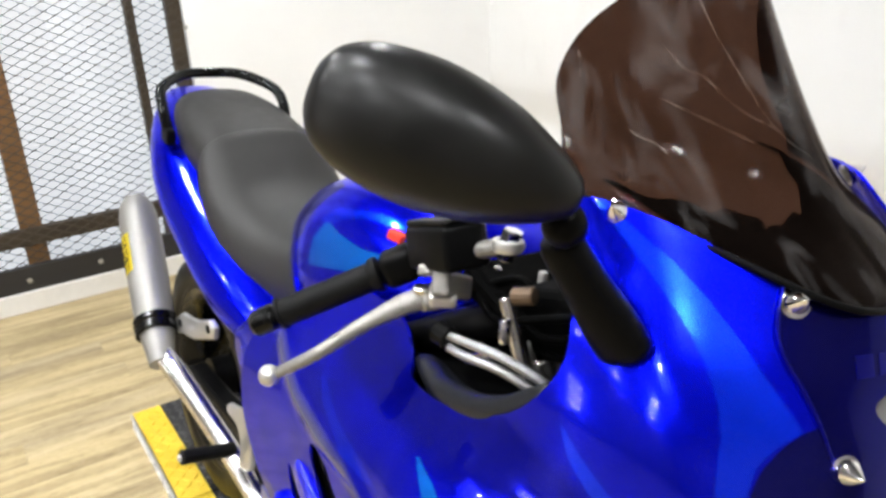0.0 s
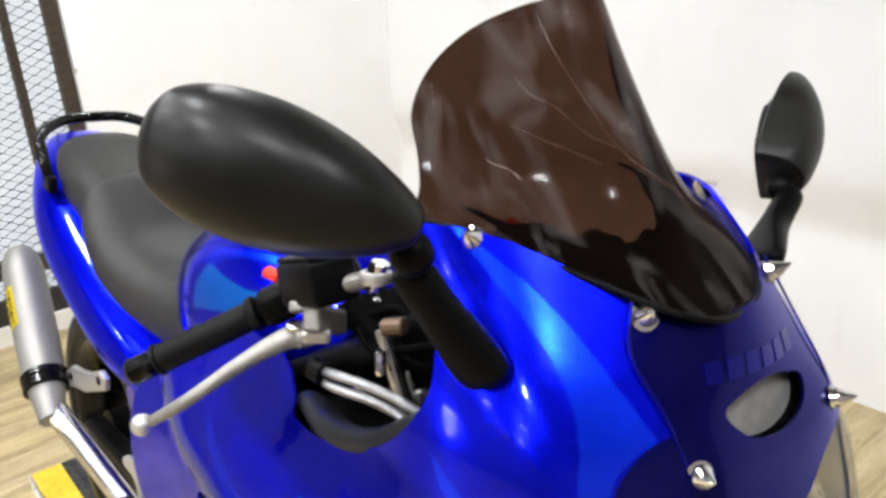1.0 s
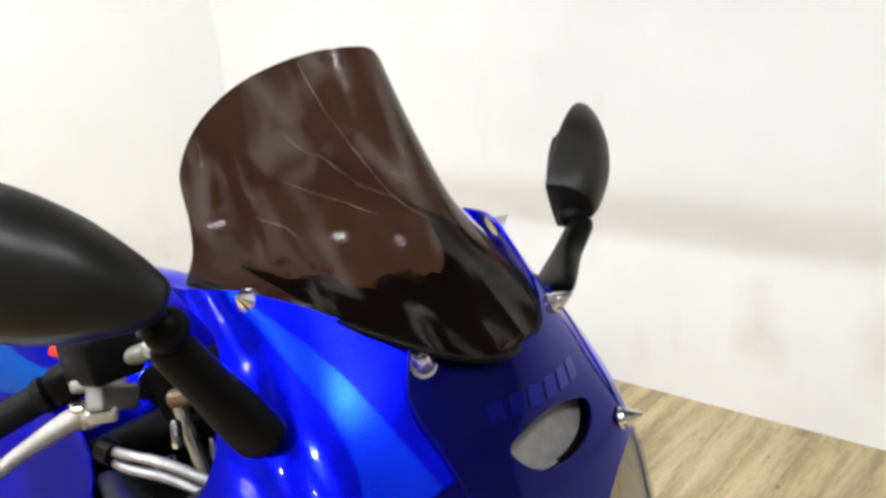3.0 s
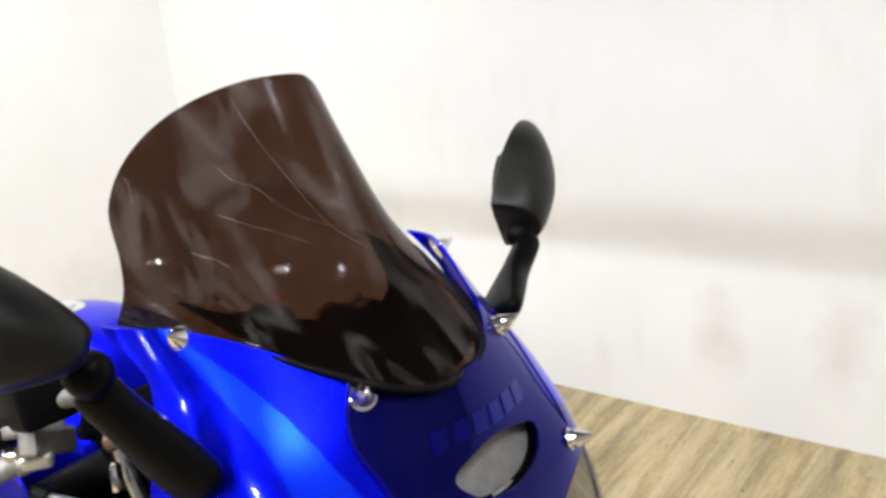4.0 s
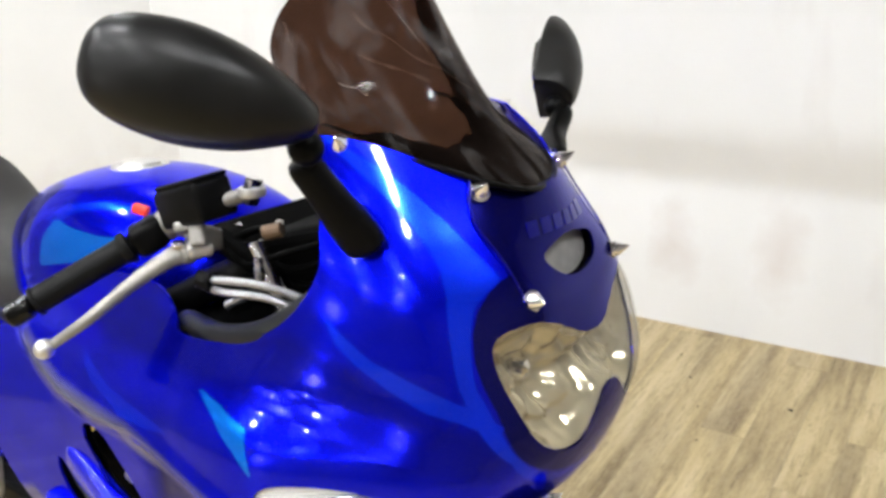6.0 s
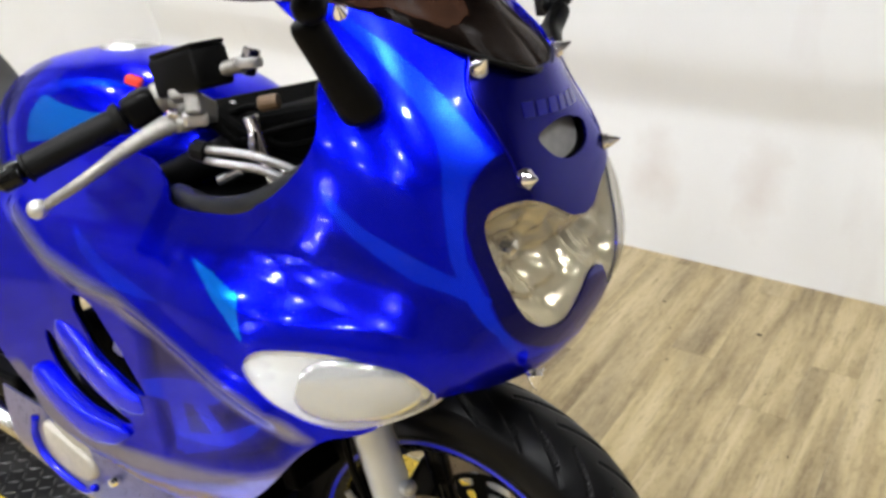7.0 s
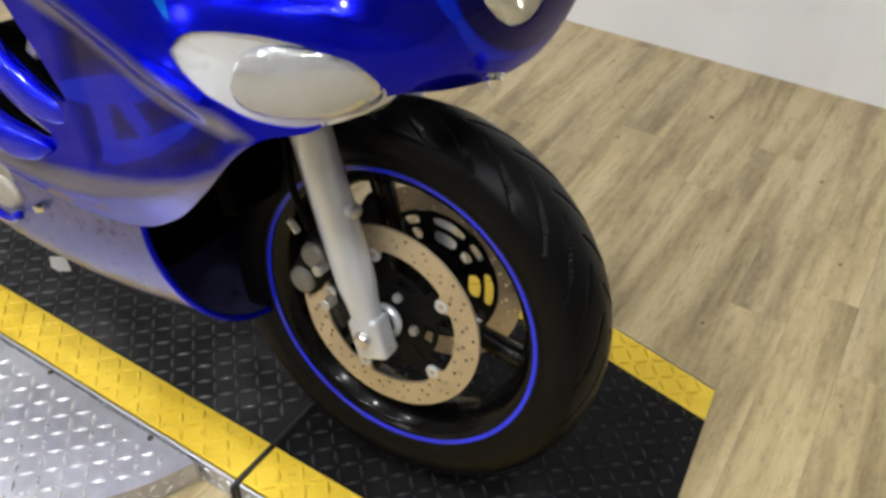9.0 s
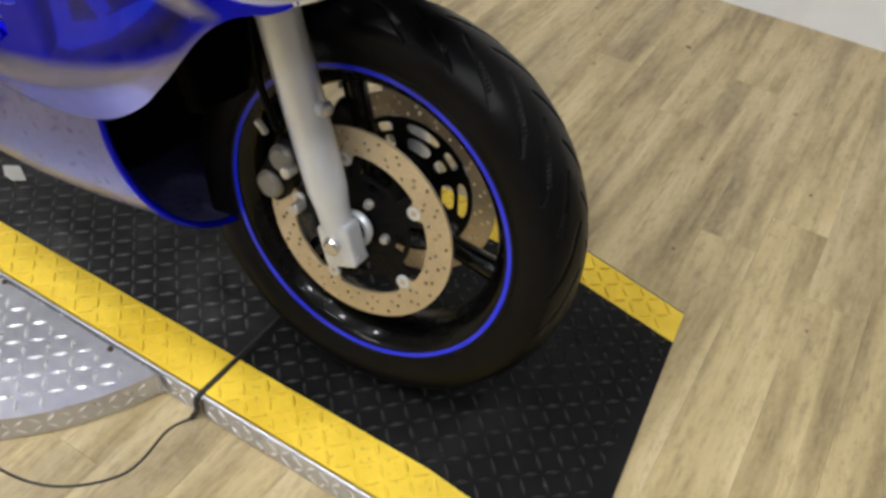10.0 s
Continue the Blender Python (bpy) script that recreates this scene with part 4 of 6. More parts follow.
FLANK_ZONES = {"mid": ground_and_shade, "dark": union(NOSE_DARK), "bright": union(STRIPE_HIGH, STRIPE_LOW, REAR_FLAME, STROKE_A, STROKE_B, STROKE_C, STROKE_D), "cyan": union(CYAN_FLASH), "silver": union(BLADE_SILVER, SILL_SILVER)}
TANK_CYAN = [(-0.70, 0.86), (-0.69, 0.905), (-0.665, 0.934), (-0.62, 0.926), (-0.56, 0.921), (-0.49, 0.926), (-0.48, 0.914), (-0.58, 0.885)]
TANK_ARC = [(-0.69, 0.93), (-0.66, 0.954), (-0.58, 0.963), (-0.50, 0.963), (-0.50, 0.957), (-0.58, 0.955), (-0.63, 0.945), (-0.66, 0.925)]
TANK_DARK = [(-0.79, 0.90), (-0.77, 0.944), (-0.74, 0.97), (-0.70, 0.972), (-0.72, 0.94), (-0.735, 0.897), (-0.77, 0.87)]
TAIL_FLAME = [(-1.02, 0.62), (-1.1, 0.69), (-1.25, 0.77), (-1.42, 0.86), (-1.3, 0.76), (-1.15, 0.66)]


def paint_zones(ob, zones):
    """Gives a finished mesh the signed distances that its lacquer reads."""
    co = np.empty(len(ob.data.vertices) * 3, np.float32)
    ob.data.vertices.foreach_get("co", co)
    co = co.reshape(-1, 3).astype(float)
    for key in ("mid", "dark", "bright", "cyan", "silver"):
        value = zones[key](co) if key in zones else np.full(len(co), -1.0)
        ob.data.attributes.new(key, "FLOAT", "POINT").data.foreach_set("value", value.astype(np.float32))
    return ob


BLADE_BLUE = material("blue_blade_lacquer", (0.004, 0.01, 0.7), 0.22, 0.55, 0.8, 0.12)
TAN_STRIP = grained("tan_strip", (0.42, 0.32, 0.17), 0.6, scale=80, vary=0.2)
PALE_METAL = grained("pale_metal", (0.45, 0.42, 0.36), 0.5, 0.3, scale=80, vary=0.2)
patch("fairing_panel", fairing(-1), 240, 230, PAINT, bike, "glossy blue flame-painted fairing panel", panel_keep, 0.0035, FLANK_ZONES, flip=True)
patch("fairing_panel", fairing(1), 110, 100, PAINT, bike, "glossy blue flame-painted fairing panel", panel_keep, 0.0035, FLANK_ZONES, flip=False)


def offset_patch(name, side, mat, keep, off, nu=160, nv=140, thick=0.0, label="", bulge=None, parent=None, u_range=(0, 1), v_range=(0, 1)):
    base = fairing(side)

    def surface(U, V):
        P = base(U, V)
        N = np.cross(np.gradient(P, axis=1), np.gradient(P, axis=0))
        N /= np.linalg.norm(N, axis=-1, keepdims=True) + 1e-12
        N *= side
        push = off + (bulge(P) if bulge else 0.0)
        return P + N * np.asarray(push)[..., None]
    return patch(name, surface, nu, nv, mat, parent or bike, label, keep, thick, None, u_range, v_range, flip=side < 0)


def lamp_keep(grow):
    def keep(P):
        return np.minimum(inside(np.abs(P[..., 1]), P[..., 2], LAMP_FULL) + grow, P[..., 0] + 0.03)
    return keep


def blinker_keep(grow):
    return lambda P: inside(P[..., 0], P[..., 2], BLINKER) + grow


# headlight: clear cover over a faceted bright bowl
headlight = empty("headlight", Matrix(), "", "")
headlight.parent = bike
for side in (-1, 1):
    lens = offset_patch("lens", side, CLEAR_LENS, lamp_keep(-0.002), -0.002, 150, 120, 0.002, "clear headlight lens", lambda P: 0.012 * np.clip(inside(np.abs(P[..., 1]), P[..., 2], LAMP_FULL) / 0.05, 0, 1) ** 0.7, headlight, (0, 0.5), (0.40, 0.80))
    lens.visible_shadow = False
REFLECTOR = grained("bright_reflector", (0.62, 0.56, 0.42), 0.16, 0.7, scale=30, vary=0.15, bump=0.03)
for side in (-1, 1):
    base = fairing(side)

    def bowl(U, V, base=base, side=side):
        P = base(U, V)
        d = np.clip(inside(np.abs(P[..., 1]), P[..., 2], LAMP_FULL), 0, 1)
        r = np.hypot(np.abs(P[..., 1]) - 0.085, P[..., 2] - 0.84)
        a = np.arctan2(P[..., 2] - 0.84, np.abs(P[..., 1]) - 0.085)
        wave = 1.6 * np.abs(((a * 7 / math.pi + 9 * r) % 2) - 1) + 1.1 * np.floor(r / 0.016) % 2
        depth = 0.004 + 0.85 * d + 0.006 * wave * np.clip(d / 0.012, 0, 1)
        Q = P.copy()
        Q[..., 0] -= depth
        return Q
    patch("reflector", bowl, 90, 80, REFLECTOR, headlight, "faceted bright reflector", lamp_keep(0.004), 0.0, None, (0, 0.5), (0.40, 0.80), flip=side < 0)
    part("bulb_shield", lathe([(0, 0.035), (0.012, 0.032), (0.018, 0.02), (0.018, 0.0), (0, 0)], 24, "x", (0.055, side * 0.085, 0.842)), CHROME, headlight)

# turn signals flush in the flanks
for side in (-1, 1):
    ind = empty("turn_signal", Matrix(), "", "")
    ind.parent = bike
    offset_patch("lens", side, FROSTED_LENS, blinker_keep(-0.0035), 0.0, 150, 130, 0.002, "clear white turn signal lens", lambda P: 0.014 * np.clip(inside(P[..., 0], P[..., 2], BLINKER) / 0.03, 0, 1) ** 0.6, ind, (0.2, 0.9), (0.25, 0.55)).visible_shadow = False
    def bowl_in(P):
        return 1 - np.abs((P[..., 0] + 0.004) / 0.068) ** 2.6 - np.abs((P[..., 2] - 0.706 - 0.06 * P[..., 0]) / 0.041) ** 2.6

    offset_patch("inner_bowl", side, GREY_BOWL, lambda P: np.minimum(bowl_in(P), P[..., 0] + 0.068 - 0.25 * (P[..., 2] - 0.7065)), -0.0085, 200, 170, 0.0, "grey silvered inner bowl", lambda P: 0.011 * np.sqrt(np.clip(bowl_in(P), 0, 1)), ind, (0.2, 0.9), (0.25, 0.55))
    offset_patch("housing", side, WHITE_REFLECTOR, blinker_keep(0.003), -0.006, 90, 80, 0.001, "white inner housing", lambda P: -0.006 * np.clip(inside(P[..., 0], P[..., 2], BLINKER) / 0.03, 0, 1), ind, (0.2, 0.9), (0.25, 0.55))
    part("bulb", lathe([(0, 0.014), (0.007, 0.012), (0.01, 0.004), (0.008, 0), (0, 0)], 20, "y", (-0.03, side * 0.262, 0.705)), WHITE_REFLECTOR, ind)

# nose scoop: dark lip and grey mesh behind
for side in (-1, 1):
    offset_patch("scoop_mesh", side, MESH_GREY, lambda P: np.minimum(inside(P[..., 1], P[..., 2], SCOOP) + 0.004, P[..., 0] - 0.02), -0.014, 100, 90, 0.001, "grey mesh in the nose scoop", None, bike, (0, 0.3), (0.68, 0.85))

# black liner behind the panels
def liner_keep(P):
    return np.minimum(inside(P[..., 0], P[..., 2], RIM) - 0.012, np.minimum(1.0 + 0.3 * np.abs(P[..., 1]) - P[..., 2], -np.maximum(inside(P[..., 0], P[..., 2], SLOT_A), inside(P[..., 0], P[..., 2], SLOT_B)) - 0.002))


def liner_keep_all(P):
    return np.minimum(liner_keep(P), -np.maximum(np.maximum(lamp_keep(0.01)(P), blinker_keep(0.008)(P)), np.where(P[..., 0] > 0, inside(P[..., 1], P[..., 2], SCOOP) + 0.006, -1)))


for side in (-1, 1):
    offset_patch("inner_liner", side, INNER_BLACK, liner_keep_all, -0.012, 80, 70, 0.002, "black inner fairing liner", None, bike)


# rounded blades between the vent slots of the flanks
for side in (-1, 1):
    for line, wide in VENT_BLADES:
        centre = spline([(x, z, 0) for x, z in line], 15)
        rings = []
        for k, (x, z, _) in enumerate(centre):
            d = centre[min(k + 1, 14)] - centre[max(k - 1, 0)]
            d = d / np.linalg.norm(d)
            f = math.sqrt(max(0.0, 1 - abs(k / 7 - 1) ** 3.2)) + 0.02
            rings.append(oval((x, side * (0.255 + 0.004 * f), z), (-d[1], 0, d[0]), (0, side, 0), wide * 1.06 * f, 0.0155 * f, 16, 2.8))
        loft("vent_blade", rings, BLADE_BLUE, bike, "rounded blue vent blade", 40, 36)
    # pale and tan pieces added behind the slots; the tan is floor seen through
    part("slot_bracket", box((0.022, 0.03, 0.05), (-0.415, side * 0.235, 0.645), (0, 25, 0), 0.006, segs=3), ALLOY, bike, "bright bracket behind the slot", True, 40)
    part("slot_strip", tube([(-0.40, side * 0.228, 0.67), (-0.37, side * 0.228, 0.625), (-0.352, side * 0.228, 0.585)], 0.014, 16, 10, squash=0.5), TAN_STRIP, bike, "tan strip added behind the slot", True)
    part("slot_strip", tube([(-0.545, side * 0.23, 0.585), (-0.50, side * 0.23, 0.548), (-0.45, side * 0.23, 0.526), (-0.41, side * 0.23, 0.515)], 0.02, 20, 10, squash=0.5), PALE_METAL, bike, "pale strip added behind the slot", True)

# spiked chrome bolts of screen and nose
def spike_bolt(at, out):
    bm = lathe([(0, 0.024), (0.0015, 0.0225), (0.0085, 0.009), (0.0095, 0.0075), (0.0095, 0.003), (0.012, 0.0022), (0.012, 0), (0, 0)], 16, "z")
    bmesh.ops.transform(bm, matrix=aim(at, Vector(at) + Vector(out)), verts=bm.verts)
    part("spike_bolt", bm, CHROME, bike, "pointed chrome bolt", True, 30)


for s in (-1, 1):
    spike_bolt((-0.092, s * 0.168, 1.088), (0.45, s * 0.8, 0.5))
    spike_bolt((0.034, s * 0.096, 1.038), (0.7, s * 0.5, 0.5))
    spike_bolt((0.103, s * 0.107, 0.931), (0.85, s * 0.45, 0.25))
spike_bolt((0.130, -0.106, 0.712), (0.3, -0.3, -0.7))


# faded badge on the nose as plain bars, and the edge of the nose panel
def badge_keep(P):
    y, z = P[..., 1], P[..., 2]
    best = np.full(y.shape, -1.0)
    for k in range(6):
        c = -0.058 + k * 0.0232
        best = np.maximum(best, 0.0085 - np.maximum(np.abs(y - c - 0.3 * (z - 0.994)), np.abs(z - 0.994) * 1.1))
    return np.minimum(best, P[..., 0])


for side in (-1, 1):
    offset_patch("badge", side, BADGE_BLUE, badge_keep, 0.0009, 220, 300, 0.0006, "faded blue plain badge bars", None, bike, (0, 0.25), (0.8, 0.92))
for s in (-1, 1):
    part("panel_edge", tube([(0.026, s * 0.102, 1.052), (0.036, s * 0.117, 1.025), (0.048, s * 0.121, 1.005), (0.066, s * 0.1185, 0.984), (0.085, s * 0.117, 0.96), (0.098, s * 0.116, 0.938)], 0.0013, 30, 6), BADGE_BLUE, bike, "", True)

# windscreen
def screen_surface(U, V):
    """Strongly bowed sheet whose foot flares out to the fairing."""
    a = 2 * U - 1
    y = np.abs(0.215 * a)
    low = foot_z(0.215 * a) - 0.002
    z = low + (1.312 - low) * V
    v = (z - 1.022 - 0.38 * y) / (0.29 - 0.38 * y)
    x = 0.0448 - 0.2157 * v + 0.0397 * v**2 - y**1.575 * (3.053 - 0.283 * v)
    at_foot = 0.0448 - y**1.575 * 3.053
    x = x + (cubic(FOOT_Y, FOOT_X, np.abs(0.215 * a - FOOT_MID)) + 0.0025 - at_foot) * np.exp(-((V / 0.17) ** 2)) * np.clip(1 - (y / 0.174) ** 6, 0, 1)
    return np.stack([x, 0.215 * a, z], -1)


def screen_keep(P):
    y, z = P[..., 1], P[..., 2]
    return np.minimum(z - foot_z(y), inside(P[..., 1], z, SCREEN_EDGE))


HALF_EDGE = [(0.198, 0.98), (0.186, 1.08), (0.1745, 1.105), (0.1605, 1.147), (0.1514, 1.189), (0.1279, 1.231), (0.0922, 1.265), (0.0456, 1.286)]
SCREEN_EDGE = spline([(0.0, 0.95)] + HALF_EDGE + [(0.0, 1.291)] + [(-y, z) for y, z in HALF_EDGE[::-1]], 150, True)
screen = patch("windscreen", screen_surface, 150, 120, SCREEN_TINT, bike, "dark brown tinted scuffed windscreen", screen_keep, 0.003)

FOOT_LINE = [screen_surface(np.array([[0.5 + 0.5 * y / 0.215]]), np.array([[0.004]]))[0, 0] + np.array([0.001, 0, 0.0005]) for y in np.linspace(-0.178, 0.178, 31)]
part("screen_trim", tube(FOOT_LINE, 0.0032, 90, 8), BLACK_PLASTIC, bike, "black rubber trim at the foot of the screen", True)


def dash_surface(U, V):
    """Black cowl inside the foot of the screen, leaning back towards the gauges."""
    P = screen_surface(0.5 + (U - 0.5) * 0.6, V * 0.15)
    P[..., 0] -= 0.014 + 0.05 * V**2 + 0.25 * P[..., 1] ** 2
    P[..., 2] += V * (0.005 * np.sin(70 * P[..., 1] + 1.0) + 0.0025 * np.sin(190 * P[..., 1]))
    return P


patch("dash_cowl", dash_surface, 120, 20, INNER_BLACK, bike, "black inner cowl behind the foot of the screen", None, 0.002)


def screen_point(y, z):
    """The place on the outside of the screen at half width y and height z."""
    low = float(foot_z(np.array([y]))[0]) - 0.002
    v = (z - low) / (1.312 - low)
    p = screen_surface(np.array([[(y / 0.215 + 1) / 2]]), np.array([[v]]))[0, 0]
    return p + np.array([0.0006, -0.0005, 0.0006])


for line, thick in (((( -0.053, 1.279), (-0.0517, 1.2573), (-0.0483, 1.234), (-0.0427, 1.2085), (-0.0373, 1.188), (-0.0295, 1.1625), (-0.019, 1.1466), (0.004, 1.1287)), 0.0004),
                    (((-0.0834, 1.218), (-0.0773, 1.2027), (-0.0663, 1.1957), (-0.0574, 1.1818), (-0.0478, 1.1688), (-0.023, 1.1545)), 0.00035),
                    (((-0.1227, 1.148), (-0.118, 1.1432), (-0.1109, 1.1397), (-0.1072, 1.1312)), 0.0006),
                    (((-0.0973, 1.1763), (-0.0829, 1.166), (-0.0673, 1.1569), (-0.0475, 1.1444)), 0.0003),
                    (((-0.1348, 1.2124), (-0.1361, 1.2023), (-0.1388, 1.19)), 0.0004)):
    part("scratch", tube([screen_point(y, z) for y, z in line], (0.00005, thick * 0.7, thick * 0.15, thick * 0.6, thick * 0.1, thick * 0.5, 0.00005), 40, 6, squash=0.4), SCRATCH, screen, "pale scratch", True)

# mirrors
def mirror(s, inner, outer, rear, depth, neck, profile):
    unit = empty("mirror", Matrix(), "", "")
    unit.parent = bike
    inner, outer, rear, neck = Vector(inner), Vector(outer), Vector(rear), Vector(neck)
    d = (outer - inner).normalized()
    rear = (rear - d * rear.dot(d)).normalized()
    up = rear.cross(d).normalized()
    if up.z < 0:
        up = -up
    secs = []
    for t, b, f in profile:
        c = inner + (outer - inner) * t
        ring = []
        for k in range(16):
            a = 2 * math.pi * k / 16
            fx = math.cos(a)
            ring.append(tuple(c + up * b * math.copysign(abs(math.sin(a)) ** 0.9, math.sin(a)) + rear * ((0.012 if s < 0 else 0.004) * abs(fx) ** 0.4 if fx < 0 else -depth * f * fx)))
        secs.append(ring)
    loft("shell", secs, MIRROR_PLASTIC, unit, "satin black scuffed mirror shell", 48, 44)
    c = inner + (outer - inner) * (0.5 if s < 0 else 0.4) + rear * 0.0125
    long, tall = (0.075, 0.042) if s < 0 else (0.05, 0.036)
    bm = prism([(long * math.cos(a), tall * math.sin(a)) for a in np.linspace(0, 2 * math.pi, 40, endpoint=False)], 0.003)
    basis = Matrix((d, up, d.cross(up))).transposed().to_4x4()
    bmesh.ops.transform(bm, matrix=Matrix.Translation(c) @ basis, verts=bm.verts)
    part("glass", bm, CHROME, unit, "mirror glass")
    foot = Vector((-0.026, -0.205, 0.99)) if s < 0 else Vector((-0.04, 0.186, 0.992))
    flare = 1.0 if s < 0 else 2.3
    along = (neck - foot).normalized()
    wide = Vector((0.75, s * -0.1, 0.65))
    wide = (wide - along * wide.dot(along)).normalized()
    thin = along.cross(wide)
    loft("stem", [oval(foot + (neck - foot) * t, wide, thin, a, b, 12, 2.3) for t, a, b in ((0.02, 0.004, 0.003), (0.035, 0.013, 0.009), (0.07, 0.0195 * flare, 0.0135), (0.14, 0.023 * flare, 0.016), (0.35, 0.022 * (0.4 + 0.6 * flare), 0.017), (0.65, 0.018, 0.016), (0.92, 0.017, 0.015), (1.0, 0.014, 0.012))], BLACK_PLASTIC, unit, "black mirror stem", 32, 28)
    part("pivot_ball", lathe([(0.017 * math.sin(a), -0.017 * math.cos(a)) for a in np.linspace(0, math.pi, 10)], 18, "z", tuple(neck + (inner - neck) * 0.35)), BLACK_PLASTIC, unit, "", True)
    if s < 0:
        part("pivot_bolt", rod(neck + Vector((-0.012, -s * 0.018, -0.012)), neck + Vector((-0.02, -s * 0.03, -0.014)), 0.007, 12), ALLOY, unit)
    return unit


mirror(-1, (-0.02, -0.283, 1.130), (-0.138, -0.423, 1.197), (-0.75, 0.65, 0.0), 0.05, (-0.055, -0.268, 1.092), ((0.0, 0.009, 0.25), (0.03, 0.016, 0.42), (0.14, 0.0285, 0.72), (0.34, 0.0435, 0.96), (0.58, 0.0505, 1.0), (0.80, 0.046, 0.86), (0.93, 0.035, 0.6), (0.985, 0.021, 0.33), (1.0, 0.01, 0.15)))
mirror(1, (-0.105, 0.318, 1.085), (-0.15, 0.462, 1.2), (-1.0, -0.25, 0.0), 0.06, (-0.062, 0.316, 1.07), ((0.0, 0.036, 0.78), (0.012, 0.041, 0.88), (0.12, 0.046, 0.97), (0.34, 0.048, 1.0), (0.58, 0.043, 0.86), (0.78, 0.032, 0.6), (0.92, 0.018, 0.33), (0.985, 0.007, 0.12), (1.0, 0.002, 0.03)))

# front wheel
SPOKE_ANGLE = -9
wheel = empty("front_wheel", Matrix(), "", "")
wheel.parent = bike
AXLE = np.array([0, 0, 0.30])


def tyre(name, centre, radius, width, rim_r, parent, nt=1500, n_p=104):
    th = np.linspace(0, 2 * math.pi, nt, endpoint=False)
    half = width / 2
    prof = spline([(rim_r - 0.004, -half * 0.78), (rim_r + 0.004, -half * 0.90), (rim_r + 0.010, -half * 0.93), (rim_r + 0.013, -half * 0.925), (rim_r + 0.035, -half), (radius - 0.022, -half * 0.95), (radius - 0.013, -half * 0.8), (radius - 0.0065, -half * 0.57), (radius - 0.002, -half * 0.28), (radius, 0),
                   (radius - 0.002, half * 0.28), (radius - 0.0065, half * 0.57), (radius - 0.013, half * 0.8), (radius - 0.022, half * 0.95), (rim_r + 0.035, half), (rim_r + 0.013, half * 0.925), (rim_r + 0.010, half * 0.93), (rim_r + 0.004, half * 0.90), (rim_r - 0.004, half * 0.78)], n_p)
    r0, y0 = prof[:, 0], prof[:, 1]
    T = th[:, None] + np.zeros(n_p)
    yy = np.abs(y0)[None, :] / half
    crown = (r0 > radius - 0.026)[None, :]
    depth = np.zeros_like(T)
    pitch = 2 * math.pi / 27
    for lo, hi, lean, shift in ((0.10, 0.74, 0.25, 0.0), (0.42, 0.94, 0.19, 0.5)):
        for sgn in (1, -1):
            run = np.clip((yy - lo) / (hi - lo), 0, 1)
            ph = T + (0 if sgn > 0 else pitch / 2) + lean * run**1.2 - shift * pitch
            off = np.abs((ph + pitch / 2) % pitch - pitch / 2) * radius
            mask = crown & (np.sign(y0 + 1e-9)[None, :] == sgn) & (yy > lo) & (yy < hi)
            taper = np.sqrt(np.clip(run * (1 - run) * 4, 0, 1))
            depth = np.maximum(depth, np.where(mask, np.clip(1.5 - off / (0.0026 * (0.45 + 0.55 * taper)), 0, 1) * np.clip(taper * 2.2, 0, 1), 0))
    rr = r0[None, :] - 0.0055 * depth
    P = np.stack([rr * np.cos(T), y0[None, :] + 0 * T, rr * np.sin(T)], -1).reshape(-1, 3) + centre
    faces = [[i * n_p + j, i * n_p + j + 1, ((i + 1) % nt) * n_p + j + 1, ((i + 1) % nt) * n_p + j] for i in range(nt) for j in range(n_p - 1)]
    return mesh_object(name, P, faces, RUBBER, parent, "black road tyre with curved grooves")


tyre("tyre", AXLE, 0.300, 0.128, 0.222, wheel)
RIM_PROFILE = [(0.226, -0.0535), (0.229, -0.052), (0.228, -0.048), (0.216, -0.044), (0.208, -0.030), (0.2, -0.015), (0.199, 0.015), (0.208, 0.030), (0.216, 0.044), (0.228, 0.048), (0.229, 0.052), (0.226, 0.0535), (0.216, 0.0525), (0.205, 0.044), (0.194, 0.028), (0.188, 0.014), (0.187, -0.014), (0.194, -0.028), (0.205, -0.044), (0.216, -0.0525)]
part("rim", lathe(RIM_PROFILE, 128, "y", tuple(AXLE), closed=True), BLACK_PAINT, wheel, "gloss black alloy rim", True, 40)
for s in (-1, 1):
    ring = [(0.2195, s * 0.0545), (0.2255, s * 0.0555), (0.226, s * 0.0572), (0.219, s * 0.0562)]
    part("rim_stripe", lathe(ring, 256, "y", tuple(AXLE), closed=True), BLUE_TAPE, wheel, "bright blue rim stripe", True, 60)
part("hub", lathe([(0.014, -0.055), (0.036, -0.055), (0.042, -0.048), (0.042, -0.03), (0.034, -0.02), (0.034, 0.02), (0.042, 0.03), (0.042, 0.048), (0.036, 0.055), (0.014, 0.055)], 48, "y", tuple(AXLE)), SATIN_BLACK, wheel, "black hub", True, 35)
for k in range(3):
    a = radians(SPOKE_ANGLE + 120 * k)
    p0, p1 = (AXLE + np.array([r * math.cos(a), 0, r * math.sin(a)]) for r in (0.034, 0.199))
    part("spoke", tube([p0, p0 * 0.6 + p1 * 0.4, p1], (0.026, 0.018, 0.022), 14, 14, squash=0.8), BLACK_PAINT, wheel, "", True)


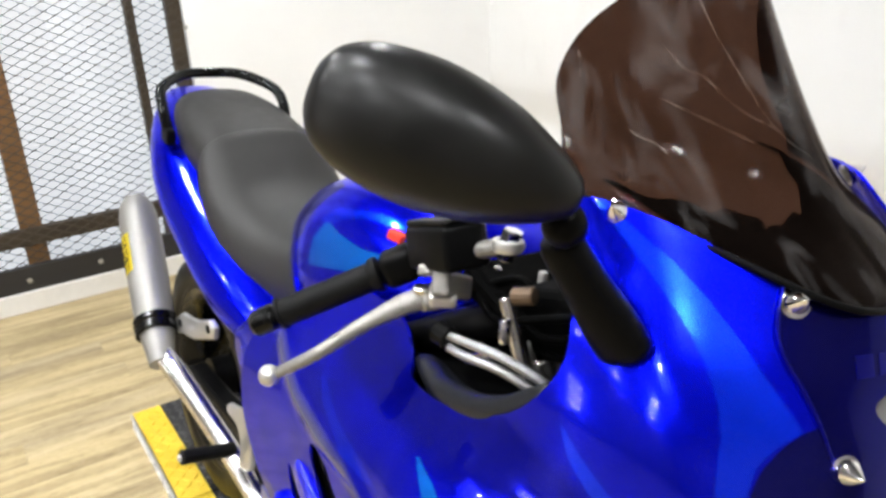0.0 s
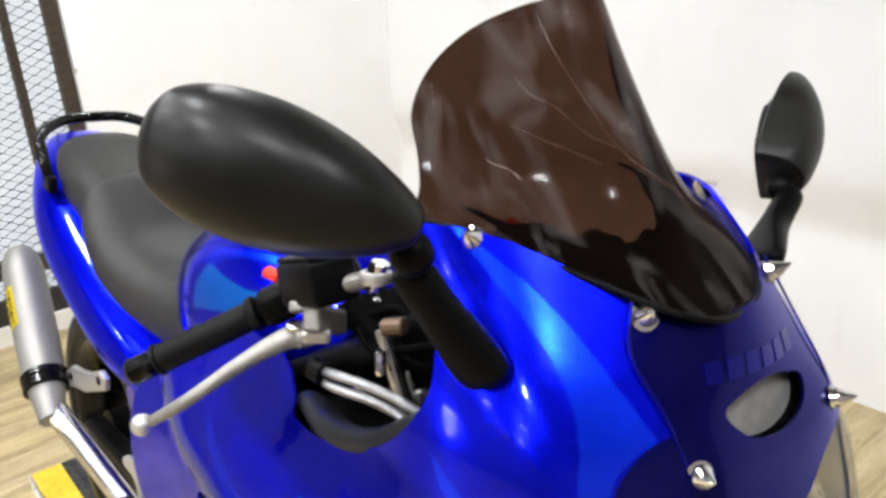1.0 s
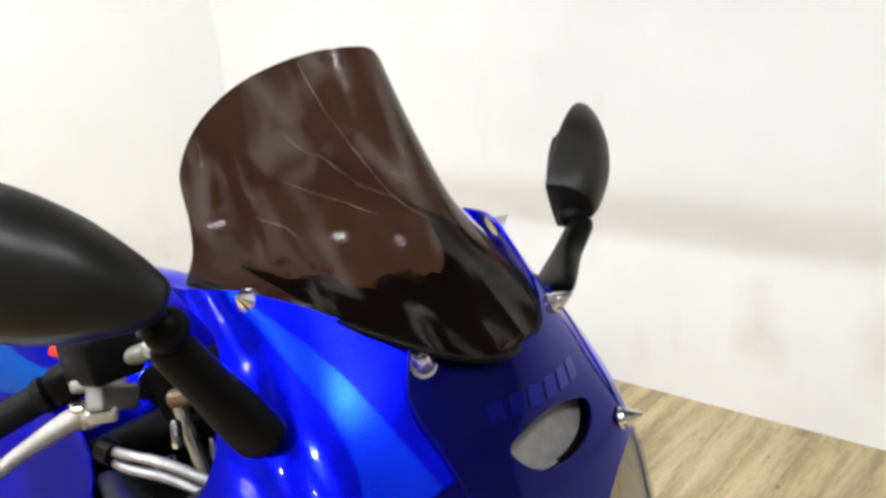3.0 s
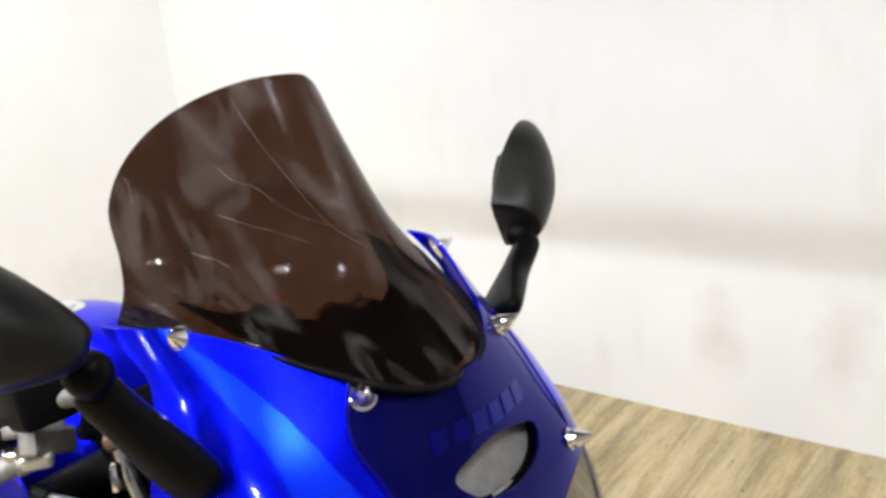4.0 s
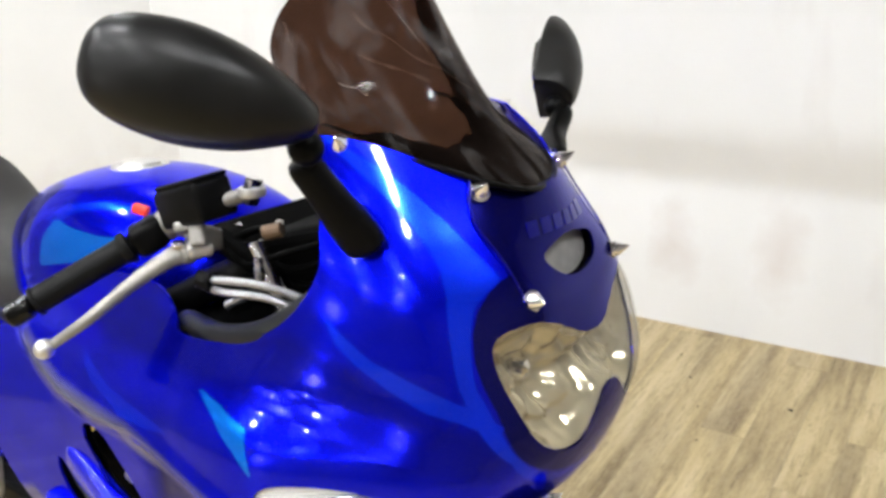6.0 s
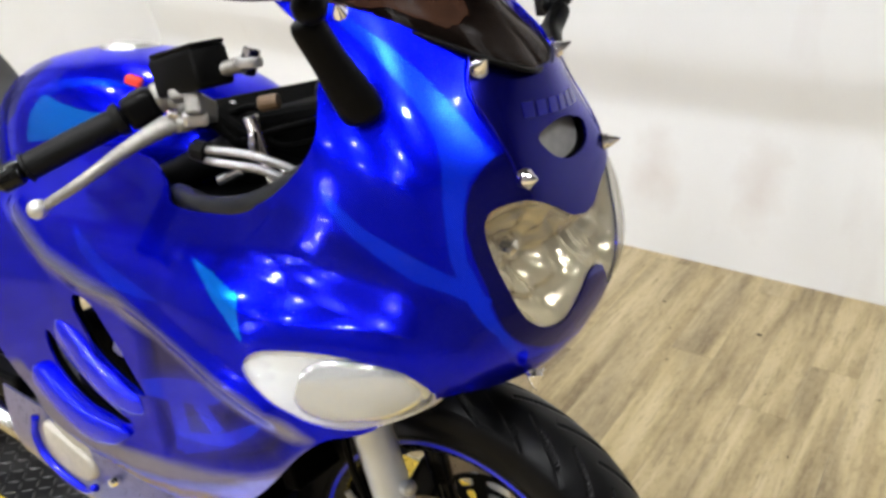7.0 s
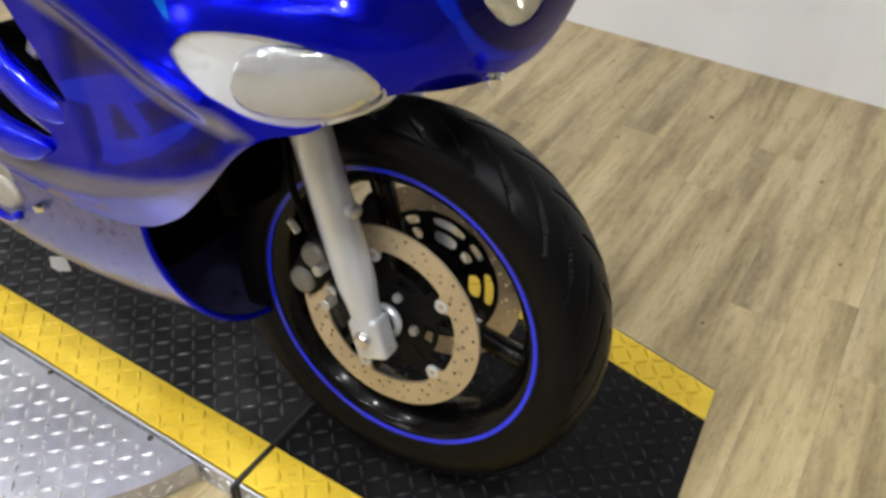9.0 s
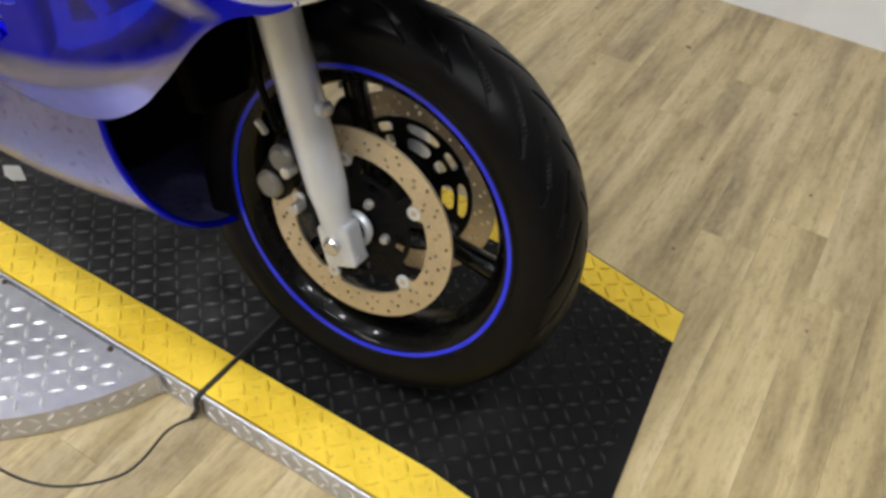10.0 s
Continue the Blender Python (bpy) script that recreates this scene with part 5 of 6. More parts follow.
def ring_part(name, s, r_in, r_out, y, thick, keep, mat, nu, nv, parent, label=""):
    """A flat trimmed ring round the axle."""
    def surf(U, V):
        a, r = 2 * math.pi * U, r_in + (r_out - r_in) * V
        return np.stack([r * np.cos(a), 0 * a + s * y, r * np.sin(a) + 0.30], -1)

    def trim(P):
        return keep(np.hypot(P[..., 0], P[..., 2] - 0.30), np.arctan2(P[..., 2] - 0.30, P[..., 0]), P[..., 0], P[..., 2] - 0.30)
    return patch(name, surf, nu, nv, mat, parent, label, trim, thick, flip=s > 0)


def off_angle(a, first, step):
    """Angle to the nearest of evenly spaced directions."""
    return np.abs((a - first + step / 2) % step - step / 2)


def brake_disc(s):
    first, step = radians(35), radians(72)
    holes = []
    for k in range(30):
        for j, r in enumerate((0.1155, 0.1225, 0.13, 0.138)):
            a = 2 * math.pi * (k + 0.27 * j) / 30
            if (k + 2 * j) % 3 != 1:
                holes.append((r * math.cos(a), r * math.sin(a)))

    def disc_keep(r, a, x, z):
        best = r - (0.1085 - 0.0155 * np.exp(-((off_angle(a, first, step) / 0.115) ** 4)))
        for hx, hz in holes:
            best = np.minimum(best, np.hypot(x - hx, z - hz) - 0.0029)
        return best
    disc = ring_part("brake_disc", s, 0.09, 0.146, 0.064, 0.0045, disc_keep, DISC_STEEL, 460, 30, wheel, "drilled steel brake disc with scalloped inner edge")

    def near_keep(r, a, x, z):
        slot = np.maximum(np.abs(r - 0.09) - 0.0105, (off_angle(a, first + step / 2, step) - 0.40) * r)
        well = np.maximum(np.abs(r - 0.066) - 0.007, (off_angle(a, first + step / 2, step) - 0.22) * r)
        return np.minimum(np.minimum(slot, well), 0.0985 - r + 0.004 * np.cos(5 * (a - first)))

    def far_keep(r, a, x, z):
        best = 0.109 - r
        for where, rc, hr, ha in ((0.62, 0.0945, 0.0085, 0.30), (0.62, 0.070, 0.0115, 0.28), (0.16, 0.0945, 0.0075, 0.15), (0.16, 0.072, 0.010, 0.13)):
            d = off_angle(a, first + step * where, step)
            best = np.minimum(best, 0.01 * ((np.abs(r - rc) / hr) ** 3 + (d / ha) ** 3 - 1))
        return best
    ring_part("carrier", s, 0.03, 0.112, 0.0605, 0.005, near_keep if s < 0 else far_keep, SATIN_BLACK, 240, 44, disc, "black spoked disc carrier")
    part("carrier_hub", lathe([(0.03, s * 0.05), (0.034, s * 0.066), (0.05, s * 0.066), (0.056, s * 0.0585), (0.056, s * 0.05)], 48, "y", (0, 0, 0.30), closed=True), SATIN_BLACK, disc, "", True, 35)
    for k in range(5):
        a = first + step * k
        c, n = math.cos(a), math.sin(a)
        part("disc_button", lathe([(0.0035, s * -0.003), (0.0042, s * 0.003), (0.0072, s * 0.0036), (0.0105, s * 0.002), (0.0115, s * -0.004), (0, s * -0.004)], 24, "y", (0.1 * c, s * 0.0662, 0.30 + 0.1 * n)), FORK_PAINT, disc, "pale floating button", True, 35)
        part("carrier_arm", box((0.052, 0.006, 0.011), (0.074 * c, s * 0.0635, 0.30 + 0.074 * n), (0, -math.degrees(a), 0), 0.002), SATIN_BLACK, disc)
        b = a + step / 2
        part("carrier_bolt", lathe([(0.002, s * 0.004), (0.0055, s * 0.004), (0.0072, 0), (0.0072, s * -0.004), (0, s * -0.004)], 14, "y", (0.045 * math.cos(b), s * 0.0705, 0.30 + 0.045 * math.sin(b))), ALLOY, disc, "", True, 35)


brake_disc(-1)
brake_disc(1)
part("axle", rod((0, -0.135, 0.30), (0, 0.135, 0.30), 0.011, 20), STEEL, wheel)
for s in (-1, 1):
    part("axle_spacer", lathe([(0.02, -0.006), (0.0255, -0.006), (0.0285, 0.0), (0.0255, 0.007), (0.02, 0.007)], 40, "y", (0, s * 0.076, 0.30), closed=True), FORK_PAINT, wheel, "", True, 35)

# forks
RAKE = Vector((-0.392, 0, 1)).normalized()
for s in (-1, 1):
    leg = empty("fork_leg", Matrix(), "", "")
    leg.parent = bike
    foot = Vector((0.0, s * 0.107, 0.30))
    prof = [(0.0, -0.03), (0.016, -0.03), (0.0195, -0.024), (0.0205, 0.02), (0.0225, 0.05), (0.0265, 0.075), (0.0275, 0.10), (0.0275, 0.33), (0.029, 0.335), (0.029, 0.352), (0.0, 0.352)]
    bm = lathe(prof, 40, "z")
    bmesh.ops.transform(bm, matrix=aim(foot, foot + RAKE), verts=bm.verts)
    part("slider", bm, FORK_PAINT, leg, "silver fork slider", True, 35)
    part("stanchion", rod(foot + RAKE * 0.34, foot + RAKE * 0.63, 0.0215, 24), STEEL, leg, "bright fork tube")
    boss = foot + RAKE * 0.185
    part("fender_boss", rod(boss, boss + Vector((0.034, s * 0.004, 0.012)), 0.0095, 14), FORK_PAINT, leg)
    part("boss_cap", lathe([(0, 0.009), (0.007, 0.007), (0.0115, 0.0), (0, 0)], 16, "x", tuple(boss + Vector((0.034, s * 0.004, 0.012)))), ALLOY, leg, "", True)
    clamp = box((0.05, 0.034, 0.062), tuple(foot + Vector((0.002, 0, -0.004))), (0, -21, 0), 0.006)
    part("axle_clamp", clamp, FORK_PAINT, leg)
    part("pinch_bolt", lathe([(0.003, 0.007), (0.007, 0.007), (0.009, 0.004), (0.009, 0), (0, 0)], 14, "x", (0.026, s * 0.11, 0.282)), ALLOY, leg, "", True, 30)
    part("axle_cap", lathe([(0.004, -0.006), (0.010, -0.006), (0.0125, -0.003), (0.0125, 0.004)], 20, "y", (-0.002, s * 0.126, 0.30)), ALLOY, leg, "", True, 30)
    # caliper behind the leg
    cal = part("caliper", box((0.05, 0.05, 0.105), (-0.118, s * 0.07, 0.352), (0, 24, 0), 0.012, segs=3), SATIN_BLACK, leg, "dark twin-piston brake caliper")
    for dz in (-0.024, 0.024):
        part("piston_cap", lathe([(0, s * 0.006), (0.015, s * 0.006), (0.0205, s * 0.002), (0.021, s * -0.004), (0, s * -0.004)], 24, "y", (-0.118 + dz * 0.4, s * 0.096, 0.352 + dz)), grained("dark_cast_metal", (0.2, 0.19, 0.175), 0.5, 0.4, scale=200, bump=0.1), cal, "", True, 35)
    part("bleed_nipple", rod((-0.14, s * 0.09, 0.40), (-0.152, s * 0.095, 0.418), 0.005, 10), ALLOY, cal)
    for q in ((-0.075, 0.385), (-0.06, 0.335)):
        part("caliper_bolt", rod((q[0], s * 0.115, q[1]), (q[0], s * 0.135, q[1]), 0.008, 12), ALLOY, cal)
    part("brake_hose", tube([(-0.125, s * 0.085, 0.41), (-0.15, s * 0.09, 0.47), (-0.165, s * 0.09, 0.55), (-0.19, s * 0.08, 0.66), (-0.24, s * 0.07, 0.78)], 0.0055, 30, 10), BLACK_PLASTIC, leg, "black brake hose", True)

# belly pan
def belly_surface(U, V):
    a = np.pi * (U - 0.5)
    x = -0.325 - 0.50 * V + 0.105 * np.cos(a) * (1 - V)
    top, low, half = 0.42 + 0.0 * V, 0.205 - 0.03 * np.sin(np.pi * V), 0.20 + 0.012 * np.sin(np.pi * V)
    y = half * np.sign(np.sin(a)) * np.abs(np.sin(a)) ** 0.7
    z = top - (top - low) * np.abs(np.cos(a)) ** 0.62
    return np.stack([x, y, z], -1)


patch("belly_pan", belly_surface, 90, 60, SILVER_PAINT, bike, "silver blue lower fairing pan", None, 0.004, flip=True)
rimline = belly_surface(np.linspace(0, 1, 40)[None], np.zeros((1, 40)))[0]
paint_zones(part("pan_rim", tube(rimline, 0.0055, 80, 10), PAINT, bike, "blue rolled rim of the pan", True), {})
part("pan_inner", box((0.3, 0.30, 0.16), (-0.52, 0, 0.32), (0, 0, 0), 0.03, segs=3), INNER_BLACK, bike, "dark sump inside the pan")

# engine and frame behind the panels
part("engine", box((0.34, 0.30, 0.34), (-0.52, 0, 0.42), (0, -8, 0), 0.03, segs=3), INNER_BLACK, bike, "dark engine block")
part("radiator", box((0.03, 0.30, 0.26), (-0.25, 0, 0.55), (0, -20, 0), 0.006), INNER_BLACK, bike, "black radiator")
part("engine_cover", lathe([(0, -0.03), (0.055, -0.026), (0.068, -0.01), (0.07, 0.0), (0, 0)], 40, "y", (-0.62, -0.185, 0.38)), ALLOY, bike, "round alloy engine cover", True, 35)
cover = prism(spline([(-0.687, 0.404), (-0.657, 0.397), (-0.613, 0.384), (-0.576, 0.375), (-0.562, 0.357), (-0.569, 0.338), (-0.595, 0.326), (-0.641, 0.331), (-0.678, 0.348), (-0.692, 0.375)], 40, True), 0.02, (0, -0.20, 0), (90, 0, 0), 0.007)
part("clutch_cover", cover, PALE_METAL, bike, "oval pale alloy clutch cover", True, 50)
part("cover_ring", tube([(-0.70, -0.222, 0.41), (-0.708, -0.222, 0.375), (-0.69, -0.222, 0.342), (-0.645, -0.222, 0.322), (-0.59, -0.222, 0.314), (-0.56, -0.222, 0.33)], 0.007, 30, 8), BLADE_BLUE, bike, "blue rim round the clutch cover", True)
part("pan_stud", lathe([(0, -0.016), (0.006, -0.013), (0.009, -0.004), (0.009, 0), (0, 0)], 16, "y", (-0.514, -0.213, 0.359)), CHROME, bike, "chrome stud on the pan", True, 35)
part("frame_spar", tube([(-0.28, -0.10, 0.92), (-0.5, -0.15, 0.8), (-0.75, -0.15, 0.62), (-0.95, -0.12, 0.48)], 0.022, 20, 10), SATIN_BLACK, bike, "", True)
part("frame_spar", tube([(-0.28, 0.10, 0.92), (-0.5, 0.15, 0.8), (-0.75, 0.15, 0.62), (-0.95, 0.12, 0.48)], 0.022, 20, 10), SATIN_BLACK, bike, "", True)

# two filler blocks, added so that the opening stays dark
part("headstock_filler", box((0.42, 0.16, 0.34), (-0.33, 0, 0.76), (0, -12, 0), 0.03, segs=3), INNER_BLACK, bike, "black block added to close the gap round the steering head")
part("inner_filler", box((0.32, 0.13, 0.15), (-0.31, -0.125, 0.77), (0, -8, 0), 0.015, segs=3), INNER_BLACK, bike, "black block added to darken the inside of the opening")
TRAY_GREY = grained("dark_grey_tray", (0.007, 0.008, 0.011), 0.4, scale=200, spec=0.3)
part("inner_tray", tube([(-0.34, -0.178, 0.842), (-0.26, -0.193, 0.838), (-0.17, -0.2, 0.862), (-0.1, -0.19, 0.915)], (0.03, 0.04, 0.04, 0.03), 20, 14, squash=0.5), TRAY_GREY, bike, "dark grey inner tray below the bars", True)

# tank
def ring_yz(x, hw, z0, z1, power=2.6, n=16, lean=0.0):
    return [(x + lean * (p[2] - z0), p[1], p[2]) for p in oval((x, 0, (z0 + z1) / 2), (0, 1, 0), (0, 0, 1), hw, (z1 - z0) / 2, n, power)]


TANK = paint_material("tank_lacquer", PAINT_BLUE)
paint_zones(loft("tank", [ring_yz(x, hw, z0, z1) for x, hw, z0, z1 in ((-0.36, 0.06, 0.84, 0.90), (-0.39, 0.12, 0.79, 0.94), (-0.48, 0.15, 0.74, 0.975), (-0.60, 0.164, 0.71, 0.992), (-0.72, 0.163, 0.70, 0.985), (-0.81, 0.142, 0.70, 0.955), (-0.88, 0.105, 0.70, 0.905), (-0.91, 0.06, 0.70, 0.83))], TANK, bike, "blue fuel tank with lighter flames", 96, 80), {"cyan": union(TANK_CYAN), "bright": union(TANK_ARC), "dark": union(TANK_DARK)})
part("filler_cap", lathe([(0, 0.012), (0.03, 0.012), (0.034, 0.008), (0.044, 0.008), (0.048, 0.0), (0, 0)], 40, "z", (-0.65, 0, 0.985)), ALLOY, bike, "round alloy filler cap", True, 30)

# seats and tail
loft("rider_seat", [ring_yz(x, hw, z0, z1, 2.8) for x, hw, z0, z1 in ((-0.86, 0.05, 0.68, 0.80), (-0.88, 0.08, 0.66, 0.825), (-0.96, 0.108, 0.65, 0.82), (-1.06, 0.138, 0.66, 0.83), (-1.15, 0.152, 0.70, 0.865), (-1.225, 0.150, 0.76, 0.925), (-1.27, 0.136, 0.80, 0.96), (-1.29, 0.095, 0.84, 0.945))], VINYL, bike, "black vinyl rider seat", 56, 44)
loft("pillion_seat", [ring_yz(x, hw, z0, z1, 2.8) for x, hw, z0, z1 in ((-1.25, 0.105, 0.86, 0.935), (-1.27, 0.128, 0.84, 0.958), (-1.36, 0.132, 0.84, 0.985), (-1.45, 0.122, 0.86, 1.006), (-1.54, 0.098, 0.89, 1.012), (-1.575, 0.055, 0.91, 0.995))], VINYL, bike, "black vinyl pillion seat", 48, 36)
paint_zones(loft("tail_fairing", [ring_yz(x, hw, z0, z1, 2.6) for x, hw, z0, z1 in ((-0.90, 0.12, 0.61, 0.67), (-0.94, 0.16, 0.585, 0.70), (-1.08, 0.188, 0.595, 0.77), (-1.25, 0.194, 0.66, 0.85), (-1.42, 0.187, 0.74, 0.935), (-1.57, 0.145, 0.83, 0.985), (-1.70, 0.08, 0.91, 1.0), (-1.74, 0.04, 0.94, 0.985))], PAINT, bike, "blue tail fairing", 56, 50), {"bright": union(TAIL_FLAME)})
part("grab_rail", tube([(-1.41, -0.15, 0.93), (-1.425, -0.156, 0.99), (-1.46, -0.145, 1.028), (-1.52, -0.08, 1.048), (-1.535, -0.012, 1.05), (-1.52, 0.055, 1.046), (-1.46, 0.11, 1.02), (-1.425, 0.12, 0.985), (-1.41, 0.12, 0.93)], 0.0115, 80, 14), BLACK_PAINT, bike, "gloss black tubular grab rail", True)
for s in (-1, 1):
    part("rail_bracket", box((0.045, 0.02, 0.035), (-1.41, -0.016 + s * 0.136, 0.935), (0, 10, 0), 0.005), BLACK_PLASTIC, bike)

paint_zones(part("frame_cover", prism(spline([(-0.985, 0.635), (-0.893, 0.712), (-0.80, 0.745), (-0.80, 0.66), (-0.836, 0.577), (-0.915, 0.47), (-0.945, 0.545)], 48, True), 0.02, (0, -0.16, 0), (90, 0, 0), 0.006), PAINT, bike, "glossy dark blue frame cover", True, 50), {})

# exhaust
mid = [(-0.72, -0.12, 0.25), (-0.92, -0.15, 0.29), (-1.07, -0.175, 0.367), (-1.20, -0.222, 0.475), (-1.27, -0.244, 0.52)]
part("mid_pipe", tube(mid, 0.0235, 30, 18), STEEL, bike, "bright steel exhaust pipe", True)
muffler = empty("muffler", Matrix(), "", "")
muffler.parent = bike
m0, m1 = Vector((-1.25, -0.243, 0.505)), Vector((-1.58, -0.19, 0.765))
bm = lathe([(0.026, -0.02), (0.028, 0.0), (0.035, 0.045), (0.037, 0.06), (0.041, 0.08), (0.0435, 0.16), (0.0435, 0.34), (0.042, 0.365), (0.037, 0.392), (0.028, 0.41), (0.019, 0.412), (0.018, 0.38), (0, 0.38)], 40, "z")
bmesh.ops.transform(bm, matrix=aim(m0, m1), verts=bm.verts)
part("can", bm, grained("satin_titanium", (0.27, 0.26, 0.245), 0.5, 0.6, scale=90, vary=0.1, bump=0.03), muffler, "satin metal muffler can", True, 35)
bm = lathe([(0.040, 0.048), (0.045, 0.051), (0.045, 0.063), (0.0425, 0.066), (0.0425, 0.07), (0.046, 0.073), (0.046, 0.085), (0.041, 0.088), (0.036, 0.084), (0.036, 0.051)], 40, "z", closed=True)
bmesh.ops.transform(bm, matrix=aim(m0, m1), verts=bm.verts)
part("clamp_band", bm, BLACK_PAINT, muffler, "black clamp band", True, 35)
facing = aim(m0, m1).to_3x3().inverted() @ Vector((-0.1, -1.0, 0.5))
mid_a = math.atan2(facing.y, facing.x)
bm = bmesh.new()
for k in range(5):
    a = mid_a + radians(-22 + 9 * k)
    quad = [(0.0443 * math.cos(b), 0.0443 * math.sin(b), z) for b, z in ((a, 0.20), (a + radians(9), 0.20), (a + radians(9), 0.30), (a, 0.30))]
    bm.faces.new([bm.verts.new(v) for v in quad])
bmesh.ops.solidify(bm, geom=bm.faces[:], thickness=-0.0006)
bmesh.ops.transform(bm, matrix=aim(m0, m1), verts=bm.verts)
sticker = part("sticker", bm, YELLOW_STICKER, muffler, "yellow sticker")
bm = bmesh.new()
for k, (z0, z1) in enumerate(((0.205, 0.222), (0.226, 0.239), (0.243, 0.262), (0.266, 0.276), (0.28, 0.295))):
    for a0, a1 in ((-14, -3), (1, 12)) if k % 2 else ((-14, 12),):
        a0, a1 = mid_a + radians(a0), mid_a + radians(a1)
        bm.faces.new([bm.verts.new((0.0452 * math.cos(b), 0.0452 * math.sin(b), z)) for b, z in ((a0, z0), (a1, z0), (a1, z1), (a0, z1))])
bmesh.ops.solidify(bm, geom=bm.faces[:], thickness=-0.0004)
bmesh.ops.transform(bm, matrix=aim(m0, m1), verts=bm.verts)
part("print", bm, STICKER_INK, sticker, "dark print as plain bars")
plate = prism([(-1.31, 0.555), (-1.245, 0.592), (-1.2, 0.598), (-1.147, 0.61), (-1.07, 0.64), (-1.045, 0.632), (-1.05, 0.608), (-1.11, 0.585), (-1.172, 0.561), (-1.25, 0.545), (-1.305, 0.525)], 0.012, (0, -0.185, 0), (90, 0, 0), 0.003)
part("hanger", plate, ALLOY, muffler, "cast alloy muffler hanger", True, 35)
for x, z in ((-1.255, 0.567), (-1.075, 0.62)):
    part("hanger_bolt", lathe([(0, -0.006), (0.008, -0.005), (0.009, 0), (0, 0)], 14, "y", (x, -0.195, z)), SATIN_BLACK, muffler, "", True, 35)
# rearset, peg and swingarm
foot_shape = spline([(-1.03, 0.478), (-0.985, 0.49), (-0.93, 0.515), (-0.91, 0.50), (-0.915, 0.43), (-0.935, 0.38), (-0.985, 0.368), (-0.972, 0.41), (-0.985, 0.45), (-1.035, 0.458)], 48, True)
part("footrest_plate", prism(foot_shape, 0.012, (0, -0.17, 0), (90, 0, 0), 0.003), ALLOY, bike, "cast alloy footrest plate", True, 35)
part("foot_peg", rod((-0.985, -0.19, 0.405), (-0.965, -0.295, 0.43), 0.0145, 14), GRIP_RUBBER, bike, "ribbed black rubber foot peg")
part("peg_tip", lathe([(0, -0.006), (0.006, -0.004), (0.007, 0), (0, 0.001)], 12, "y", (-0.964, -0.297, 0.4305)), ALLOY, bike)
part("swingarm", box((0.55, 0.05, 0.06), (-1.2, -0.10, 0.33), (0, 0, 0), 0.01), SATIN_BLACK, bike, "dark swingarm")
rear = empty("rear_wheel", Matrix(), "", "")
rear.parent = bike
tyre("tyre", np.array([-1.465, 0, 0.315]), 0.315, 0.165, 0.222, rear, 500, 60)
part("rim", lathe([(r, h * 1.4) for r, h in RIM_PROFILE], 64, "y", (-1.465, 0, 0.315), closed=True), BLACK_PAINT, rear, "", True, 40)
part("hub", lathe([(0, -0.07), (0.05, -0.07), (0.05, 0.07), (0, 0.07)], 32, "y", (-1.465, 0, 0.315)), SATIN_BLACK, rear, "", True, 35)
for k in range(3):
    a = radians(90 + 120 * k)
    part("spoke", tube([(-1.465 + 0.04 * math.cos(a), 0, 0.315 + 0.04 * math.sin(a)), (-1.465 + 0.195 * math.cos(a), 0, 0.315 + 0.195 * math.sin(a))], 0.02, 2, 10, smooth=False), BLACK_PAINT, rear, "", True)


